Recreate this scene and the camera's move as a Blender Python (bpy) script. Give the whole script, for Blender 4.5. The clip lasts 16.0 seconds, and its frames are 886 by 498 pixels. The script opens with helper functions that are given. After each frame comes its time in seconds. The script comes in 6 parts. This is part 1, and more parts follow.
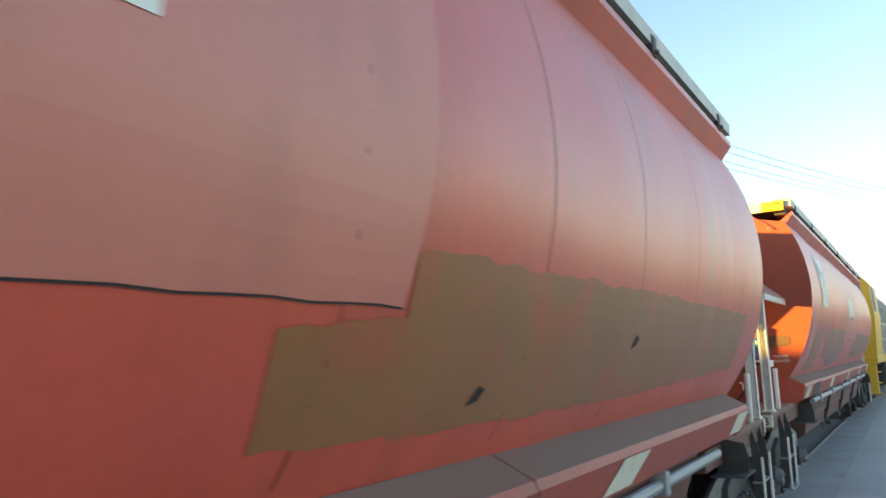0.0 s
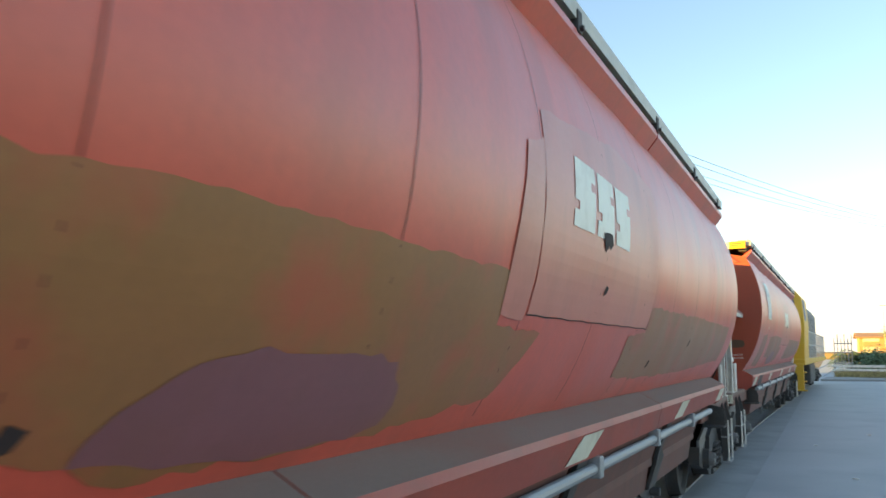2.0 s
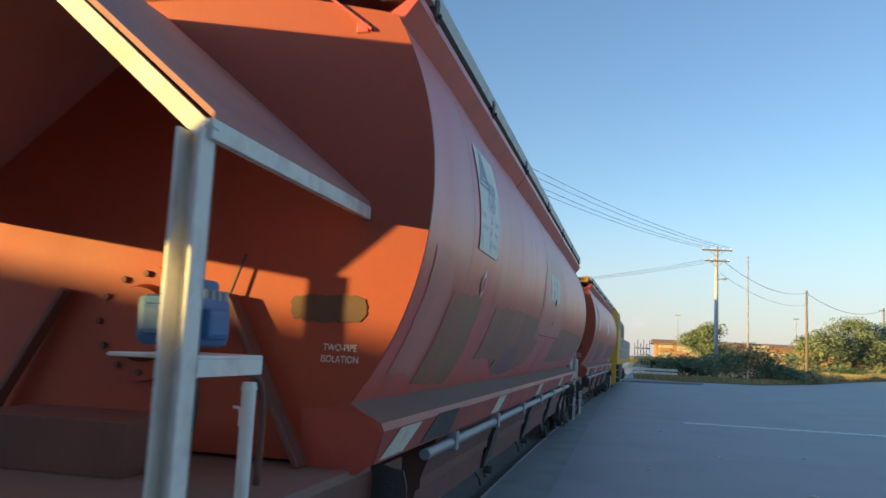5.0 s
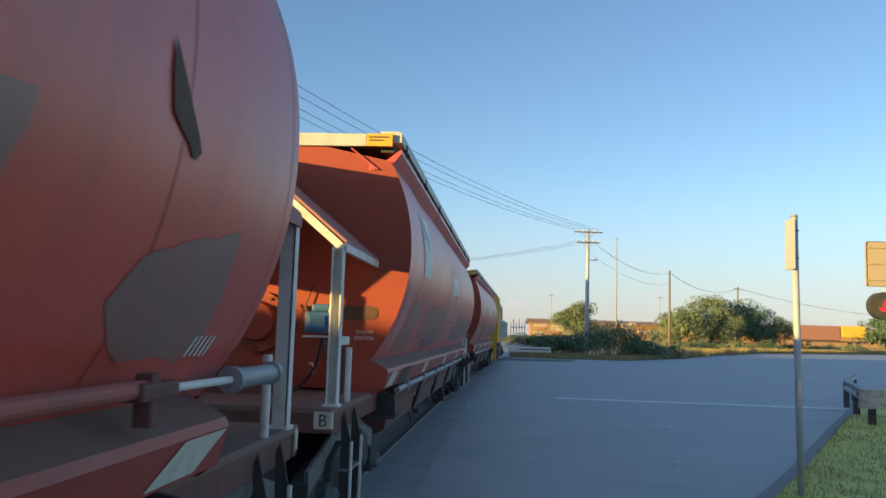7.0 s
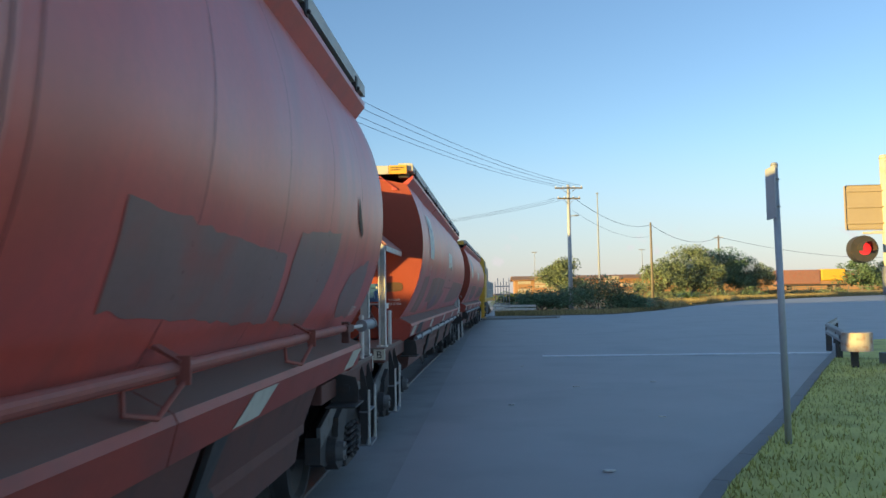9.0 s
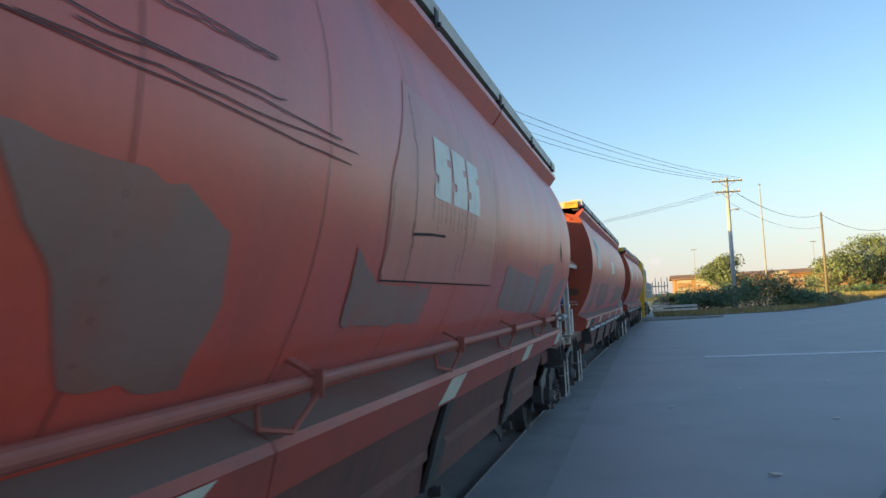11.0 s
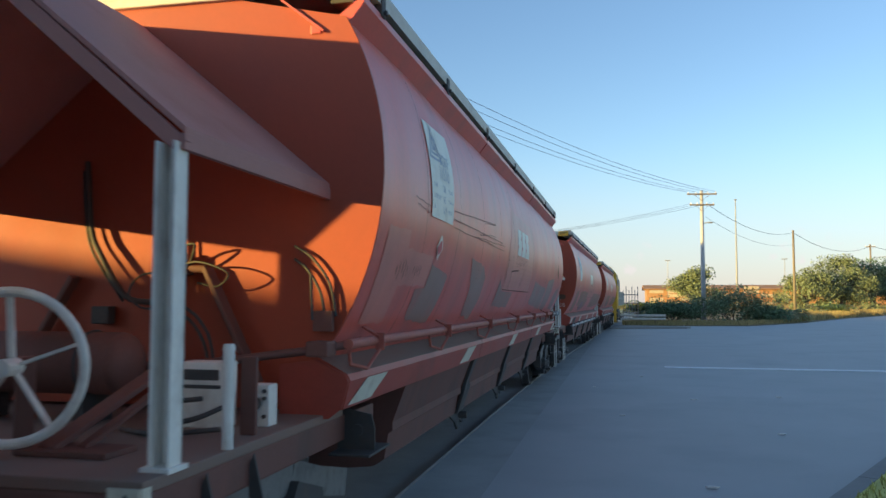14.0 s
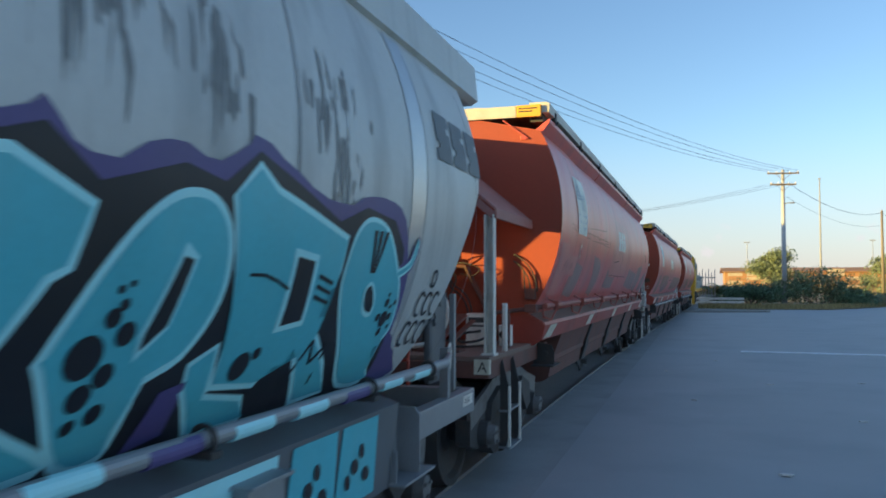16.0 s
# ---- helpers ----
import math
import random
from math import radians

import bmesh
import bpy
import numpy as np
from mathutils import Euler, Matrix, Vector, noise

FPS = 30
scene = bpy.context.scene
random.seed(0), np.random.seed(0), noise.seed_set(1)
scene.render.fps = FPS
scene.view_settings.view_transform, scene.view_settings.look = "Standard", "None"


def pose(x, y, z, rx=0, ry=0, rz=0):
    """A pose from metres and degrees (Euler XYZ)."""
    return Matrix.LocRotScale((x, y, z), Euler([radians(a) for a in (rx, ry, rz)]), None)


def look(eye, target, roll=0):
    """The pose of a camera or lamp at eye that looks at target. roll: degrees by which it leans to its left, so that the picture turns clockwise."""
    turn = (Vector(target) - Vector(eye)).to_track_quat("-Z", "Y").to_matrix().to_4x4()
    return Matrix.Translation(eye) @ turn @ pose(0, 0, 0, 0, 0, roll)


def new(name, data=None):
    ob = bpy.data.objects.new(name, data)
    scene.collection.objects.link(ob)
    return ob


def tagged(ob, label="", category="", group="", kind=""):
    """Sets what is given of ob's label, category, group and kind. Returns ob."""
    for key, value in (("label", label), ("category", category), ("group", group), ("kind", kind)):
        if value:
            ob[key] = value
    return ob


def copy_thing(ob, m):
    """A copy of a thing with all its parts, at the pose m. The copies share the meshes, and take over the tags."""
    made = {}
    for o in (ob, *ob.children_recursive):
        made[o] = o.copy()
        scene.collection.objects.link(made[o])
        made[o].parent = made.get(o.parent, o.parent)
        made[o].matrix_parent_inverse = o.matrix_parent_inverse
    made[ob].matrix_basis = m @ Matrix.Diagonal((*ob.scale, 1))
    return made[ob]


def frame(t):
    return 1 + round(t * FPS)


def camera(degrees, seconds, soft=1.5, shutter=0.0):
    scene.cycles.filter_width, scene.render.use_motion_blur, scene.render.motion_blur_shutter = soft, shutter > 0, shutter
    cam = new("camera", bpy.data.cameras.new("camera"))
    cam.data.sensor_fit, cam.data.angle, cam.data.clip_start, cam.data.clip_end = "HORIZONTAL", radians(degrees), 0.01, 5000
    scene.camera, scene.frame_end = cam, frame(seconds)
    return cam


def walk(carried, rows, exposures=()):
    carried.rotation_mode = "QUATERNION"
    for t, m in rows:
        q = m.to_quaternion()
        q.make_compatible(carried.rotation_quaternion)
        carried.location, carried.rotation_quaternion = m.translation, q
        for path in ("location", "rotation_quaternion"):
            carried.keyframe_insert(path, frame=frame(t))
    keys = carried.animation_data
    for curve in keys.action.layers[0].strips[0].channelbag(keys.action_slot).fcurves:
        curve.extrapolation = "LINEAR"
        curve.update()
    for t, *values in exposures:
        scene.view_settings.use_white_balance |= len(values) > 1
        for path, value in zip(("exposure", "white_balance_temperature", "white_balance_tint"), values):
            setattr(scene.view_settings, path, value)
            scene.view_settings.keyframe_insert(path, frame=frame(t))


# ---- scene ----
cam = camera(57.55, 16.0, shutter=0.4)
# the camera is held by hand beside the track: seconds, place, yaw, pitch, roll
PATH = [
    (0, -0.090, 0.080, 1.710, 29.88, 8.16, 2.31),
    (0.5, -0.090, 0.110, 1.720, 30.54, 8.40, 0.57),
    (1, -0.080, 0.150, 1.710, 28.78, 7.59, -0.17),
    (1.5, -0.070, 0.130, 1.710, 27.41, 7.07, -0.48),
    (2, -0.050, 0.100, 1.710, 25.38, 7.12, -0.22),
    (2.5, -0.040, 0.080, 1.710, 22.10, 7.34, 0.00),
    (3, -0.030, 0.050, 1.710, 19.60, 7.51, -0.39),
    (3.5, -0.030, 0.030, 1.700, 17.23, 7.20, -0.44),
    (4, -0.030, -0.040, 1.690, 15.55, 6.62, -0.58),
    (4.5, -0.070, -0.080, 1.690, 15.06, 6.53, -1.00),
    (4.7, -0.120, -0.080, 1.680, 14.33, 6.87, -1.81),
    (6.8, -0.160, -0.120, 1.670, 4.49, 6.56, -2.27),
    (7, -0.140, -0.120, 1.670, 4.37, 5.89, -1.83),
    (7.5, -0.100, -0.060, 1.680, 4.07, 4.49, -0.64),
    (8, -0.120, 0.030, 1.700, 3.37, 3.58, 0.41),
    (8.2, -0.130, 0.050, 1.710, 2.95, 3.34, 0.80),
    (10.3, -0.060, 0.030, 1.720, 8.65, 3.38, 2.34),
    (10.5, -0.070, 0.010, 1.720, 10.70, 3.64, 2.37),
    (11, -0.030, -0.120, 1.720, 14.29, 3.93, 2.94),
    (11.5, 0.050, -0.150, 1.720, 14.52, 3.92, 2.74),
    (12, 0.090, -0.100, 1.730, 14.16, 4.45, 2.20),
    (12.5, 0.140, -0.030, 1.730, 13.46, 4.65, 1.41),
    (13, 0.180, 0.050, 1.720, 12.78, 4.47, 0.49),
    (13.5, 0.180, 0.090, 1.710, 12.38, 4.07, 0.04),
    (14, 0.200, 0.060, 1.700, 12.45, 3.73, -0.12),
    (14.5, 0.230, 0.100, 1.700, 13.08, 3.89, 0.12),
    (15, 0.260, 0.110, 1.710, 14.32, 4.24, 0.22),
    (15.5, 0.280, 0.120, 1.720, 15.86, 4.36, 0.43),
    (16, 0.270, 0.110, 1.690, 17.56, 2.51, -0.14),
]
walk(cam, [(t, pose(x, y, z, 90 + p, r, w)) for t, x, y, z, w, p, r in PATH],
     exposures=[(0.0, 2.36, 7300, 10), (1.5, 2.26, 7200, 10), (2.4, 2.10, 7100, 10), (3.2, 1.66, 6600, 10), (4.0, 1.32, 6050, 10), (6.8, 0.98, 5700, 10), (8.0, 1.04, 5700, 10),
                (10.4, 1.04, 5850, 10), (11.0, 1.24, 5950, 10), (12.0, 1.28, 5950, 10), (14.0, 1.20, 5850, 10), (16.0, 1.17, 5700, 10)])

# ---- light ----
SUN = Vector((-1.0, -0.70, 0.143)).normalized()
world = bpy.data.worlds.new("sky")
scene.world = world
world.use_nodes = True
wn = world.node_tree.nodes
sky = wn.new("ShaderNodeTexSky")
sky.sky_type = "NISHITA"
sky.sun_disc = False
sky.sun_elevation = radians(10.0)
sky.sun_rotation = math.atan2(SUN.x, SUN.y)
sky.air_density, sky.dust_density, sky.ozone_density = 1.0, 0.35, 1.8
wn["Background"].inputs["Strength"].default_value = 0.10
# pale haze low over the horizon all round, with a few small far clouds in it
wl = world.node_tree.links
geo = wn.new("ShaderNodeTexCoord")
sep = wn.new("ShaderNodeSeparateXYZ")
wl.new(geo.outputs["Generated"], sep.inputs["Vector"])
low = wn.new("ShaderNodeMapRange")
low.interpolation_type = "SMOOTHSTEP"
low.inputs["From Min"].default_value, low.inputs["From Max"].default_value = 0.0, 0.20
low.inputs["To Min"].default_value, low.inputs["To Max"].default_value = 0.62, 0.0
wl.new(sep.outputs["Z"], low.inputs["Value"])
haze = wn.new("ShaderNodeMix")
haze.data_type = "RGBA"
haze.inputs["B"].default_value = (2.9, 2.55, 2.75, 1)
wl.new(low.outputs[0], haze.inputs["Factor"])
wl.new(sky.outputs["Color"], haze.inputs["A"])
puff_map = wn.new("ShaderNodeMapping")
puff_map.inputs["Scale"].default_value = (1, 1, 1.5)
puff = wn.new("ShaderNodeTexNoise")
puff.inputs["Scale"].default_value, puff.inputs["Detail"].default_value = 26.0, 5.0
wl.new(geo.outputs["Generated"], puff_map.inputs["Vector"])
wl.new(puff_map.outputs["Vector"], puff.inputs["Vector"])
edge = wn.new("ShaderNodeMapRange")
edge.inputs["From Min"].default_value, edge.inputs["From Max"].default_value = 0.62, 0.70
edge.inputs["To Max"].default_value = 0.5
wl.new(puff.outputs["Fac"], edge.inputs["Value"])
belt = wn.new("ShaderNodeMapRange")
belt.inputs["From Min"].default_value, belt.inputs["From Max"].default_value = 0.09, 0.05
wl.new(sep.outputs["Z"], belt.inputs["Value"])
both = wn.new("ShaderNodeMath")
both.operation = "MULTIPLY"
wl.new(edge.outputs[0], both.inputs[0])
wl.new(belt.outputs[0], both.inputs[1])
cloud = wn.new("ShaderNodeMix")
cloud.data_type = "RGBA"
cloud.inputs["B"].default_value = (4.3, 3.6, 3.3, 1)
wl.new(both.outputs[0], cloud.inputs["Factor"])
wl.new(haze.outputs["Result"], cloud.inputs["A"])
wl.new(cloud.outputs["Result"], wn["Background"].inputs["Color"])
sun_data = bpy.data.lights.new("sun", "SUN")
sun_data.energy, sun_data.angle, sun_data.color = 5.0, radians(0.6), (1.0, 0.66, 0.16)
sun = new("sun", sun_data)
sun.matrix_world = look((-60, -40, 30), Vector((-60, -40, 30)) - SUN * 10)


# ---- materials ----
def material(name, base, rough=0.6, metal=0.0, vary=0.12, scale=3.0, grain=60.0, bump=0.15, second=None, amount=0.5,
             streak=None, coat=0.0, island=0.0, dust=0.0):
    """Base colour broken up at two scales; second: a stain colour; streak: stretch of the stains along x, y, z."""
    m = bpy.data.materials.new(name)
    m.use_nodes = True
    n, l = m.node_tree.nodes, m.node_tree.links
    b = n["Principled BSDF"]
    tc = n.new("ShaderNodeTexCoord")
    mp = n.new("ShaderNodeMapping")
    mp.inputs["Scale"].default_value = streak or (1, 1, 1)
    l.new(tc.outputs["Object"], mp.inputs["Vector"])
    big, fine = n.new("ShaderNodeTexNoise"), n.new("ShaderNodeTexNoise")
    for t, s, d in ((big, scale, 6), (fine, grain, 4)):
        t.inputs["Scale"].default_value, t.inputs["Detail"].default_value = s, d
        t.inputs["Roughness"].default_value = 0.62
    l.new(mp.outputs["Vector"], big.inputs["Vector"])
    l.new(tc.outputs["Object"], fine.inputs["Vector"])
    hsv = n.new("ShaderNodeHueSaturation")
    hsv.inputs["Color"].default_value = (*base, 1)
    r1 = n.new("ShaderNodeMapRange")
    r1.inputs["From Min"].default_value, r1.inputs["From Max"].default_value = 0.25, 0.75
    r1.inputs["To Min"].default_value, r1.inputs["To Max"].default_value = 1 - vary, 1 + vary
    add = n.new("ShaderNodeMath")
    add.operation = "MULTIPLY_ADD"
    add.inputs[1].default_value, add.inputs[2].default_value = 0.35, 0.32
    l.new(fine.outputs["Fac"], add.inputs[0])
    mix0 = n.new("ShaderNodeMath")
    mix0.operation = "MULTIPLY_ADD"
    mix0.inputs[1].default_value = 0.65
    l.new(big.outputs["Fac"], mix0.inputs[0])
    sub = n.new("ShaderNodeMath")
    sub.operation = "SUBTRACT"
    sub.inputs[1].default_value = 0.32
    l.new(add.outputs[0], sub.inputs[0])
    l.new(sub.outputs[0], mix0.inputs[2])
    l.new(mix0.outputs[0], r1.inputs["Value"])
    l.new(r1.outputs[0], hsv.inputs["Value"])
    col = hsv.outputs["Color"]
    if second:
        r2 = n.new("ShaderNodeMapRange")
        r2.inputs["From Min"].default_value, r2.inputs["From Max"].default_value = 0.5, 0.72
        r2.inputs["To Max"].default_value = amount
        st = n.new("ShaderNodeTexNoise")
        st.inputs["Scale"].default_value, st.inputs["Detail"].default_value = scale * 1.7, 8
        l.new(mp.outputs["Vector"], st.inputs["Vector"])
        l.new(st.outputs["Fac"], r2.inputs["Value"])
        mx = n.new("ShaderNodeMix")
        mx.data_type = "RGBA"
        mx.inputs["B"].default_value = (*second, 1)
        l.new(r2.outputs[0], mx.inputs["Factor"])
        l.new(col, mx.inputs["A"])
        col = mx.outputs["Result"]
    if island:
        oi = n.new("ShaderNodeNewGeometry")
        h2 = n.new("ShaderNodeHueSaturation")
        r3 = n.new("ShaderNodeMapRange")
        r3.inputs["To Min"].default_value, r3.inputs["To Max"].default_value = 1 - island, 1 + island
        l.new(oi.outputs["Random Per Island"], r3.inputs["Value"])
        l.new(r3.outputs[0], h2.inputs["Value"])
        l.new(col, h2.inputs["Color"])
        col = h2.outputs["Color"]
    l.new(col, b.inputs["Base Color"])
    rr = n.new("ShaderNodeMapRange")
    rr.inputs["To Min"].default_value, rr.inputs["To Max"].default_value = max(rough - 0.12, 0.05), min(rough + 0.15, 1)
    l.new(big.outputs["Fac"], rr.inputs["Value"])
    l.new(rr.outputs[0], b.inputs["Roughness"])
    b.inputs["Metallic"].default_value = metal
    b.inputs["Coat Weight"].default_value = coat
    b.inputs["Coat Roughness"].default_value = 0.3
    b.inputs["Sheen Weight"].default_value = dust
    b.inputs["Sheen Roughness"].default_value = 0.4
    b.inputs["Sheen Tint"].default_value = (1.0, 0.86, 0.82, 1)
    if bump:
        bp = n.new("ShaderNodeBump")
        bp.inputs["Strength"].default_value, bp.inputs["Distance"].default_value = bump, 0.01
        l.new(mix0.outputs[0], bp.inputs["Height"])
        l.new(bp.outputs["Normal"], b.inputs["Normal"])
    return m


RED = material("oxide_red_paint", (0.620, 0.080, 0.044), 0.44, vary=0.2, scale=1.3, grain=25, bump=0.06, dust=0.10, coat=0.4,
               second=(0.40, 0.07, 0.04), amount=0.6, streak=(1, 1.4, 0.35))
# same paint as the sides, darkened here to stand for shade on the ends
RED_END_SHADED = material("oxide_red_paint_shaded_end", (0.330, 0.053, 0.021), 0.62, vary=0.14, scale=1.6, grain=30, bump=0.06,
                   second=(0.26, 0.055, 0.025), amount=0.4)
PINK = material("faded_pink_paint", (0.600, 0.180, 0.130), 0.5, dust=0.10, coat=0.3, vary=0.1, scale=1.6, grain=30, bump=0.05,
                second=(0.26, 0.085, 0.06), amount=0.35, streak=(1, 1, 0.4))
OLIVE = material("brown_overpaint", (0.300, 0.115, 0.032), 0.5, dust=0.10, coat=0.3, vary=0.2, scale=1.8, grain=30, bump=0.05,
                 second=(0.46, 0.075, 0.032), amount=0.75)
GREYP = material("grey_overpaint", (0.280, 0.145, 0.110), 0.5, dust=0.10, coat=0.3, vary=0.2, scale=1.8, grain=30, bump=0.05,
                 second=(0.42, 0.08, 0.045), amount=0.6)
OVERSPRAY = material("dark_brown_overspray", (0.11, 0.055, 0.028), 0.7, vary=0.25, scale=4, grain=40, bump=0.03)
PURPLE = material("purple_overpaint", (0.230, 0.075, 0.080), 0.5, dust=0.10, coat=0.3, vary=0.15, scale=2.5, grain=30, bump=0.05,
                  second=(0.2, 0.07, 0.05), amount=0.4)
CANOPY = material("dusty_purple_red_paint", (0.40, 0.19, 0.165), 0.7, vary=0.14, scale=1.4, grain=50, bump=0.05,
                  second=(0.30, 0.10, 0.075), amount=0.4)
SKIRT = material("dirty_red_skirt_paint", (0.34, 0.056, 0.034), 0.5, vary=0.2, scale=2.0, grain=40, bump=0.08,
                 second=(0.15, 0.05, 0.035), amount=0.6, streak=(1, 0.6, 1))
PIPE_RED = material("dusty_red_pipe_paint", (0.36, 0.10, 0.07), 0.6, vary=0.25, scale=3, grain=40, bump=0.1, second=(0.2, 0.09, 0.07), amount=0.6)
GRIMY = material("grimy_red_paint", (0.150, 0.062, 0.048), 0.7, vary=0.25, scale=2.5, grain=50, bump=0.15,
                 second=(0.09, 0.05, 0.04), amount=0.8, streak=(1, 1, 0.4))
DUST = material("dusty_ledge_paint", (0.205, 0.140, 0.112), 0.8, vary=0.16, scale=1.5, grain=70, bump=0.1,
                second=(0.24, 0.09, 0.06), amount=0.5, streak=(1, 0.4, 1))
SEAM = material("weld_seam_shade", (0.11, 0.026, 0.02), 0.6, vary=0.3, scale=6, grain=60, bump=0.1)
SOOT = material("soot_stain", (0.24, 0.24, 0.235), 0.6, vary=0.25, scale=6, grain=40, bump=0.02)
PANEL = material("cream_white_panel", (0.80, 0.77, 0.68), 0.5, vary=0.07, scale=4, grain=40, bump=0.03, second=(0.5, 0.42, 0.33), amount=0.35)
DARK = material("dark_scar", (0.035, 0.02, 0.018), 0.8, vary=0.3, scale=8, grain=60, bump=0.3)
BLACK = material("grimy_black_steel", (0.050, 0.047, 0.046), 0.65, vary=0.35, scale=5, grain=50, bump=0.3,
                 second=(0.09, 0.06, 0.045), amount=0.5)
STEEL = material("worn_steel", (0.28, 0.28, 0.29), 0.4, 0.8, vary=0.2, scale=6, grain=50, bump=0.15)
STEEL_WORN_LIT = material("rubbed_and_lit_grey_steel", (0.17, 0.165, 0.16), 0.55, 0.2, vary=0.3, scale=6, grain=50, bump=0.15, second=(0.07, 0.055, 0.045), amount=0.7)
GREY_METAL = material("galvanised_grey_metal", (0.30, 0.31, 0.32), 0.5, 0.4, vary=0.15, scale=5, grain=60, bump=0.1)
PALE_STEEL = material("pale_galvanised_steel", (0.46, 0.47, 0.49), 0.55, 0.1, vary=0.15, scale=5, grain=60, bump=0.08)
WHITE = material("weathered_white_paint", (0.76, 0.72, 0.65), 0.55, vary=0.12, scale=4, grain=40, bump=0.1,
                 second=(0.33, 0.25, 0.2), amount=0.45)
CREAM = material("reflective_cream_plate", (0.62, 0.58, 0.46), 0.5, vary=0.08, scale=5, grain=50, bump=0.03,
                 second=(0.36, 0.27, 0.2), amount=0.4)
ROOF = material("pale_roof_edge", (0.55, 0.52, 0.46), 0.55, vary=0.12, scale=2.5, grain=40, bump=0.08,
                second=(0.3, 0.24, 0.19), amount=0.4)
YELLOW = material("yellow_paint", (0.72, 0.40, 0.03), 0.45, vary=0.1, scale=3, grain=40, bump=0.05)
BLUE = material("blue_paint", (0.05, 0.14, 0.30), 0.5, vary=0.2, scale=6, grain=40, bump=0.1)
INK = material("blue_grey_ink", (0.36, 0.40, 0.50), 0.6, vary=0.1, scale=9, grain=60, bump=0.0)
HAZARD = material("faded_red_hazard", (0.60, 0.11, 0.12), 0.55, vary=0.15, scale=9, grain=60, bump=0.0,
                  second=(0.6, 0.45, 0.42), amount=0.5)
GREYW = material("grey_wagon_paint", (0.560, 0.560, 0.540), 0.45, vary=0.12, scale=1.2, grain=30, bump=0.05,
                 second=(0.16, 0.16, 0.16), amount=0.5, streak=(1, 1.5, 0.3))
GREYL = material("charcoal_letter_paint", (0.13, 0.135, 0.145), 0.55, vary=0.15, scale=6, grain=40, bump=0.03)
TEAL = material("teal_spray_paint", (0.120, 0.500, 0.580), 0.45, vary=0.15, scale=2.0, grain=40, bump=0.02,
                second=(0.16, 0.5, 0.55), amount=0.6, streak=(1, 1, 0.6))
AQUA = material("pale_aqua_spray_paint", (0.46, 0.84, 0.87), 0.45, vary=0.08, scale=3, grain=40, bump=0.02)
SPRAYK = material("black_spray_paint", (0.012, 0.012, 0.018), 0.5, vary=0.2, scale=5, grain=40, bump=0.02)
VIOLET = material("violet_spray_paint", (0.10, 0.075, 0.22), 0.5, vary=0.2, scale=3, grain=40, bump=0.02)
SHEET = material("bright_metal_strip", (0.5, 0.5, 0.5), 0.35, 0.6, vary=0.12, scale=3, grain=30, bump=0.08)
ASPHALT = material("asphalt", (0.375, 0.372, 0.372), 0.58, vary=0.2, scale=0.35, grain=90, bump=0.25,
                   second=(0.30, 0.30, 0.305), amount=0.7)
TRACKBED = material("dark_track_infill", (0.350, 0.340, 0.330), 0.7, vary=0.25, scale=1.0, grain=60, bump=0.4,
                    second=(0.26, 0.25, 0.235), amount=0.6)
GROUND = material("dry_sandy_ground", (0.20, 0.15, 0.09), 0.95, vary=0.25, scale=0.1, grain=6, bump=0.3,
                  second=(0.10, 0.10, 0.045), amount=0.6)
LINE = material("white_road_paint", (0.800, 0.800, 0.800), 0.7, vary=0.12, scale=3, grain=60, bump=0.05,
                second=(0.15, 0.15, 0.16), amount=0.35)
CONCRETE = material("weathered_concrete", (0.27, 0.26, 0.245), 0.9, vary=0.16, scale=2, grain=50, bump=0.25)
WOOD = material("weathered_timber", (0.20, 0.17, 0.13), 0.85, vary=0.2, scale=4, grain=40, bump=0.3, streak=(3, 3, 0.2))
WIRE = material("dark_cable", (0.03, 0.03, 0.035), 0.6, vary=0.1, bump=0)
LEAF = material("dark_green_leaves", (0.120, 0.190, 0.105), 0.7, vary=0.3, scale=1, grain=8, bump=0, island=0.45)
STRAW_LEAF = material("pale_dry_leaves", (0.30, 0.27, 0.15), 0.8, vary=0.3, scale=1, grain=8, bump=0, island=0.4)
LEAF_DRY = material("olive_leaves", (0.175, 0.220, 0.120), 0.7, vary=0.3, scale=1, grain=8, bump=0, island=0.45)
PALM = material("palm_frond_green", (0.170, 0.260, 0.100), 0.55, vary=0.3, scale=1, grain=8, bump=0, island=0.4)
STRAW = material("dry_straw_grass", (0.34, 0.27, 0.12), 0.9, vary=0.25, scale=1, grain=8, bump=0, island=0.4)
GRASS = material("mown_grass", (0.480, 0.450, 0.130), 0.85, vary=0.3, scale=0.8, grain=30, bump=0.5,
                 second=(0.22, 0.2, 0.05), amount=0.6, island=0.4)
BARK = material("grey_bark", (0.13, 0.11, 0.09), 0.9, vary=0.25, scale=4, grain=30, bump=0.4)
BRICKY = material("rust_brown_cladding", (0.360, 0.200, 0.100), 0.8, vary=0.15, scale=0.2, grain=3, bump=0.1)
TIMBER = material("stacked_pale_bundles", (0.42, 0.36, 0.28), 0.85, vary=0.2, scale=1, grain=8, bump=0.1)
CLOUDM = material("sun_block_shed_wall", (0.35, 0.30, 0.26), 0.9, vary=0.1, scale=0.2, grain=2, bump=0.05)


# ---- mesh helpers ----
def mesh_of(name, bm, mat, smooth=False):
    me = bpy.data.meshes.new(name)
    bmesh.ops.recalc_face_normals(bm, faces=bm.faces)
    bm.to_mesh(me)
    bm.free()
    for m in (mat if isinstance(mat, (list, tuple)) else [mat]):
        me.materials.append(m)
    if smooth:
        for p in me.polygons:
            p.use_smooth = True
    return me


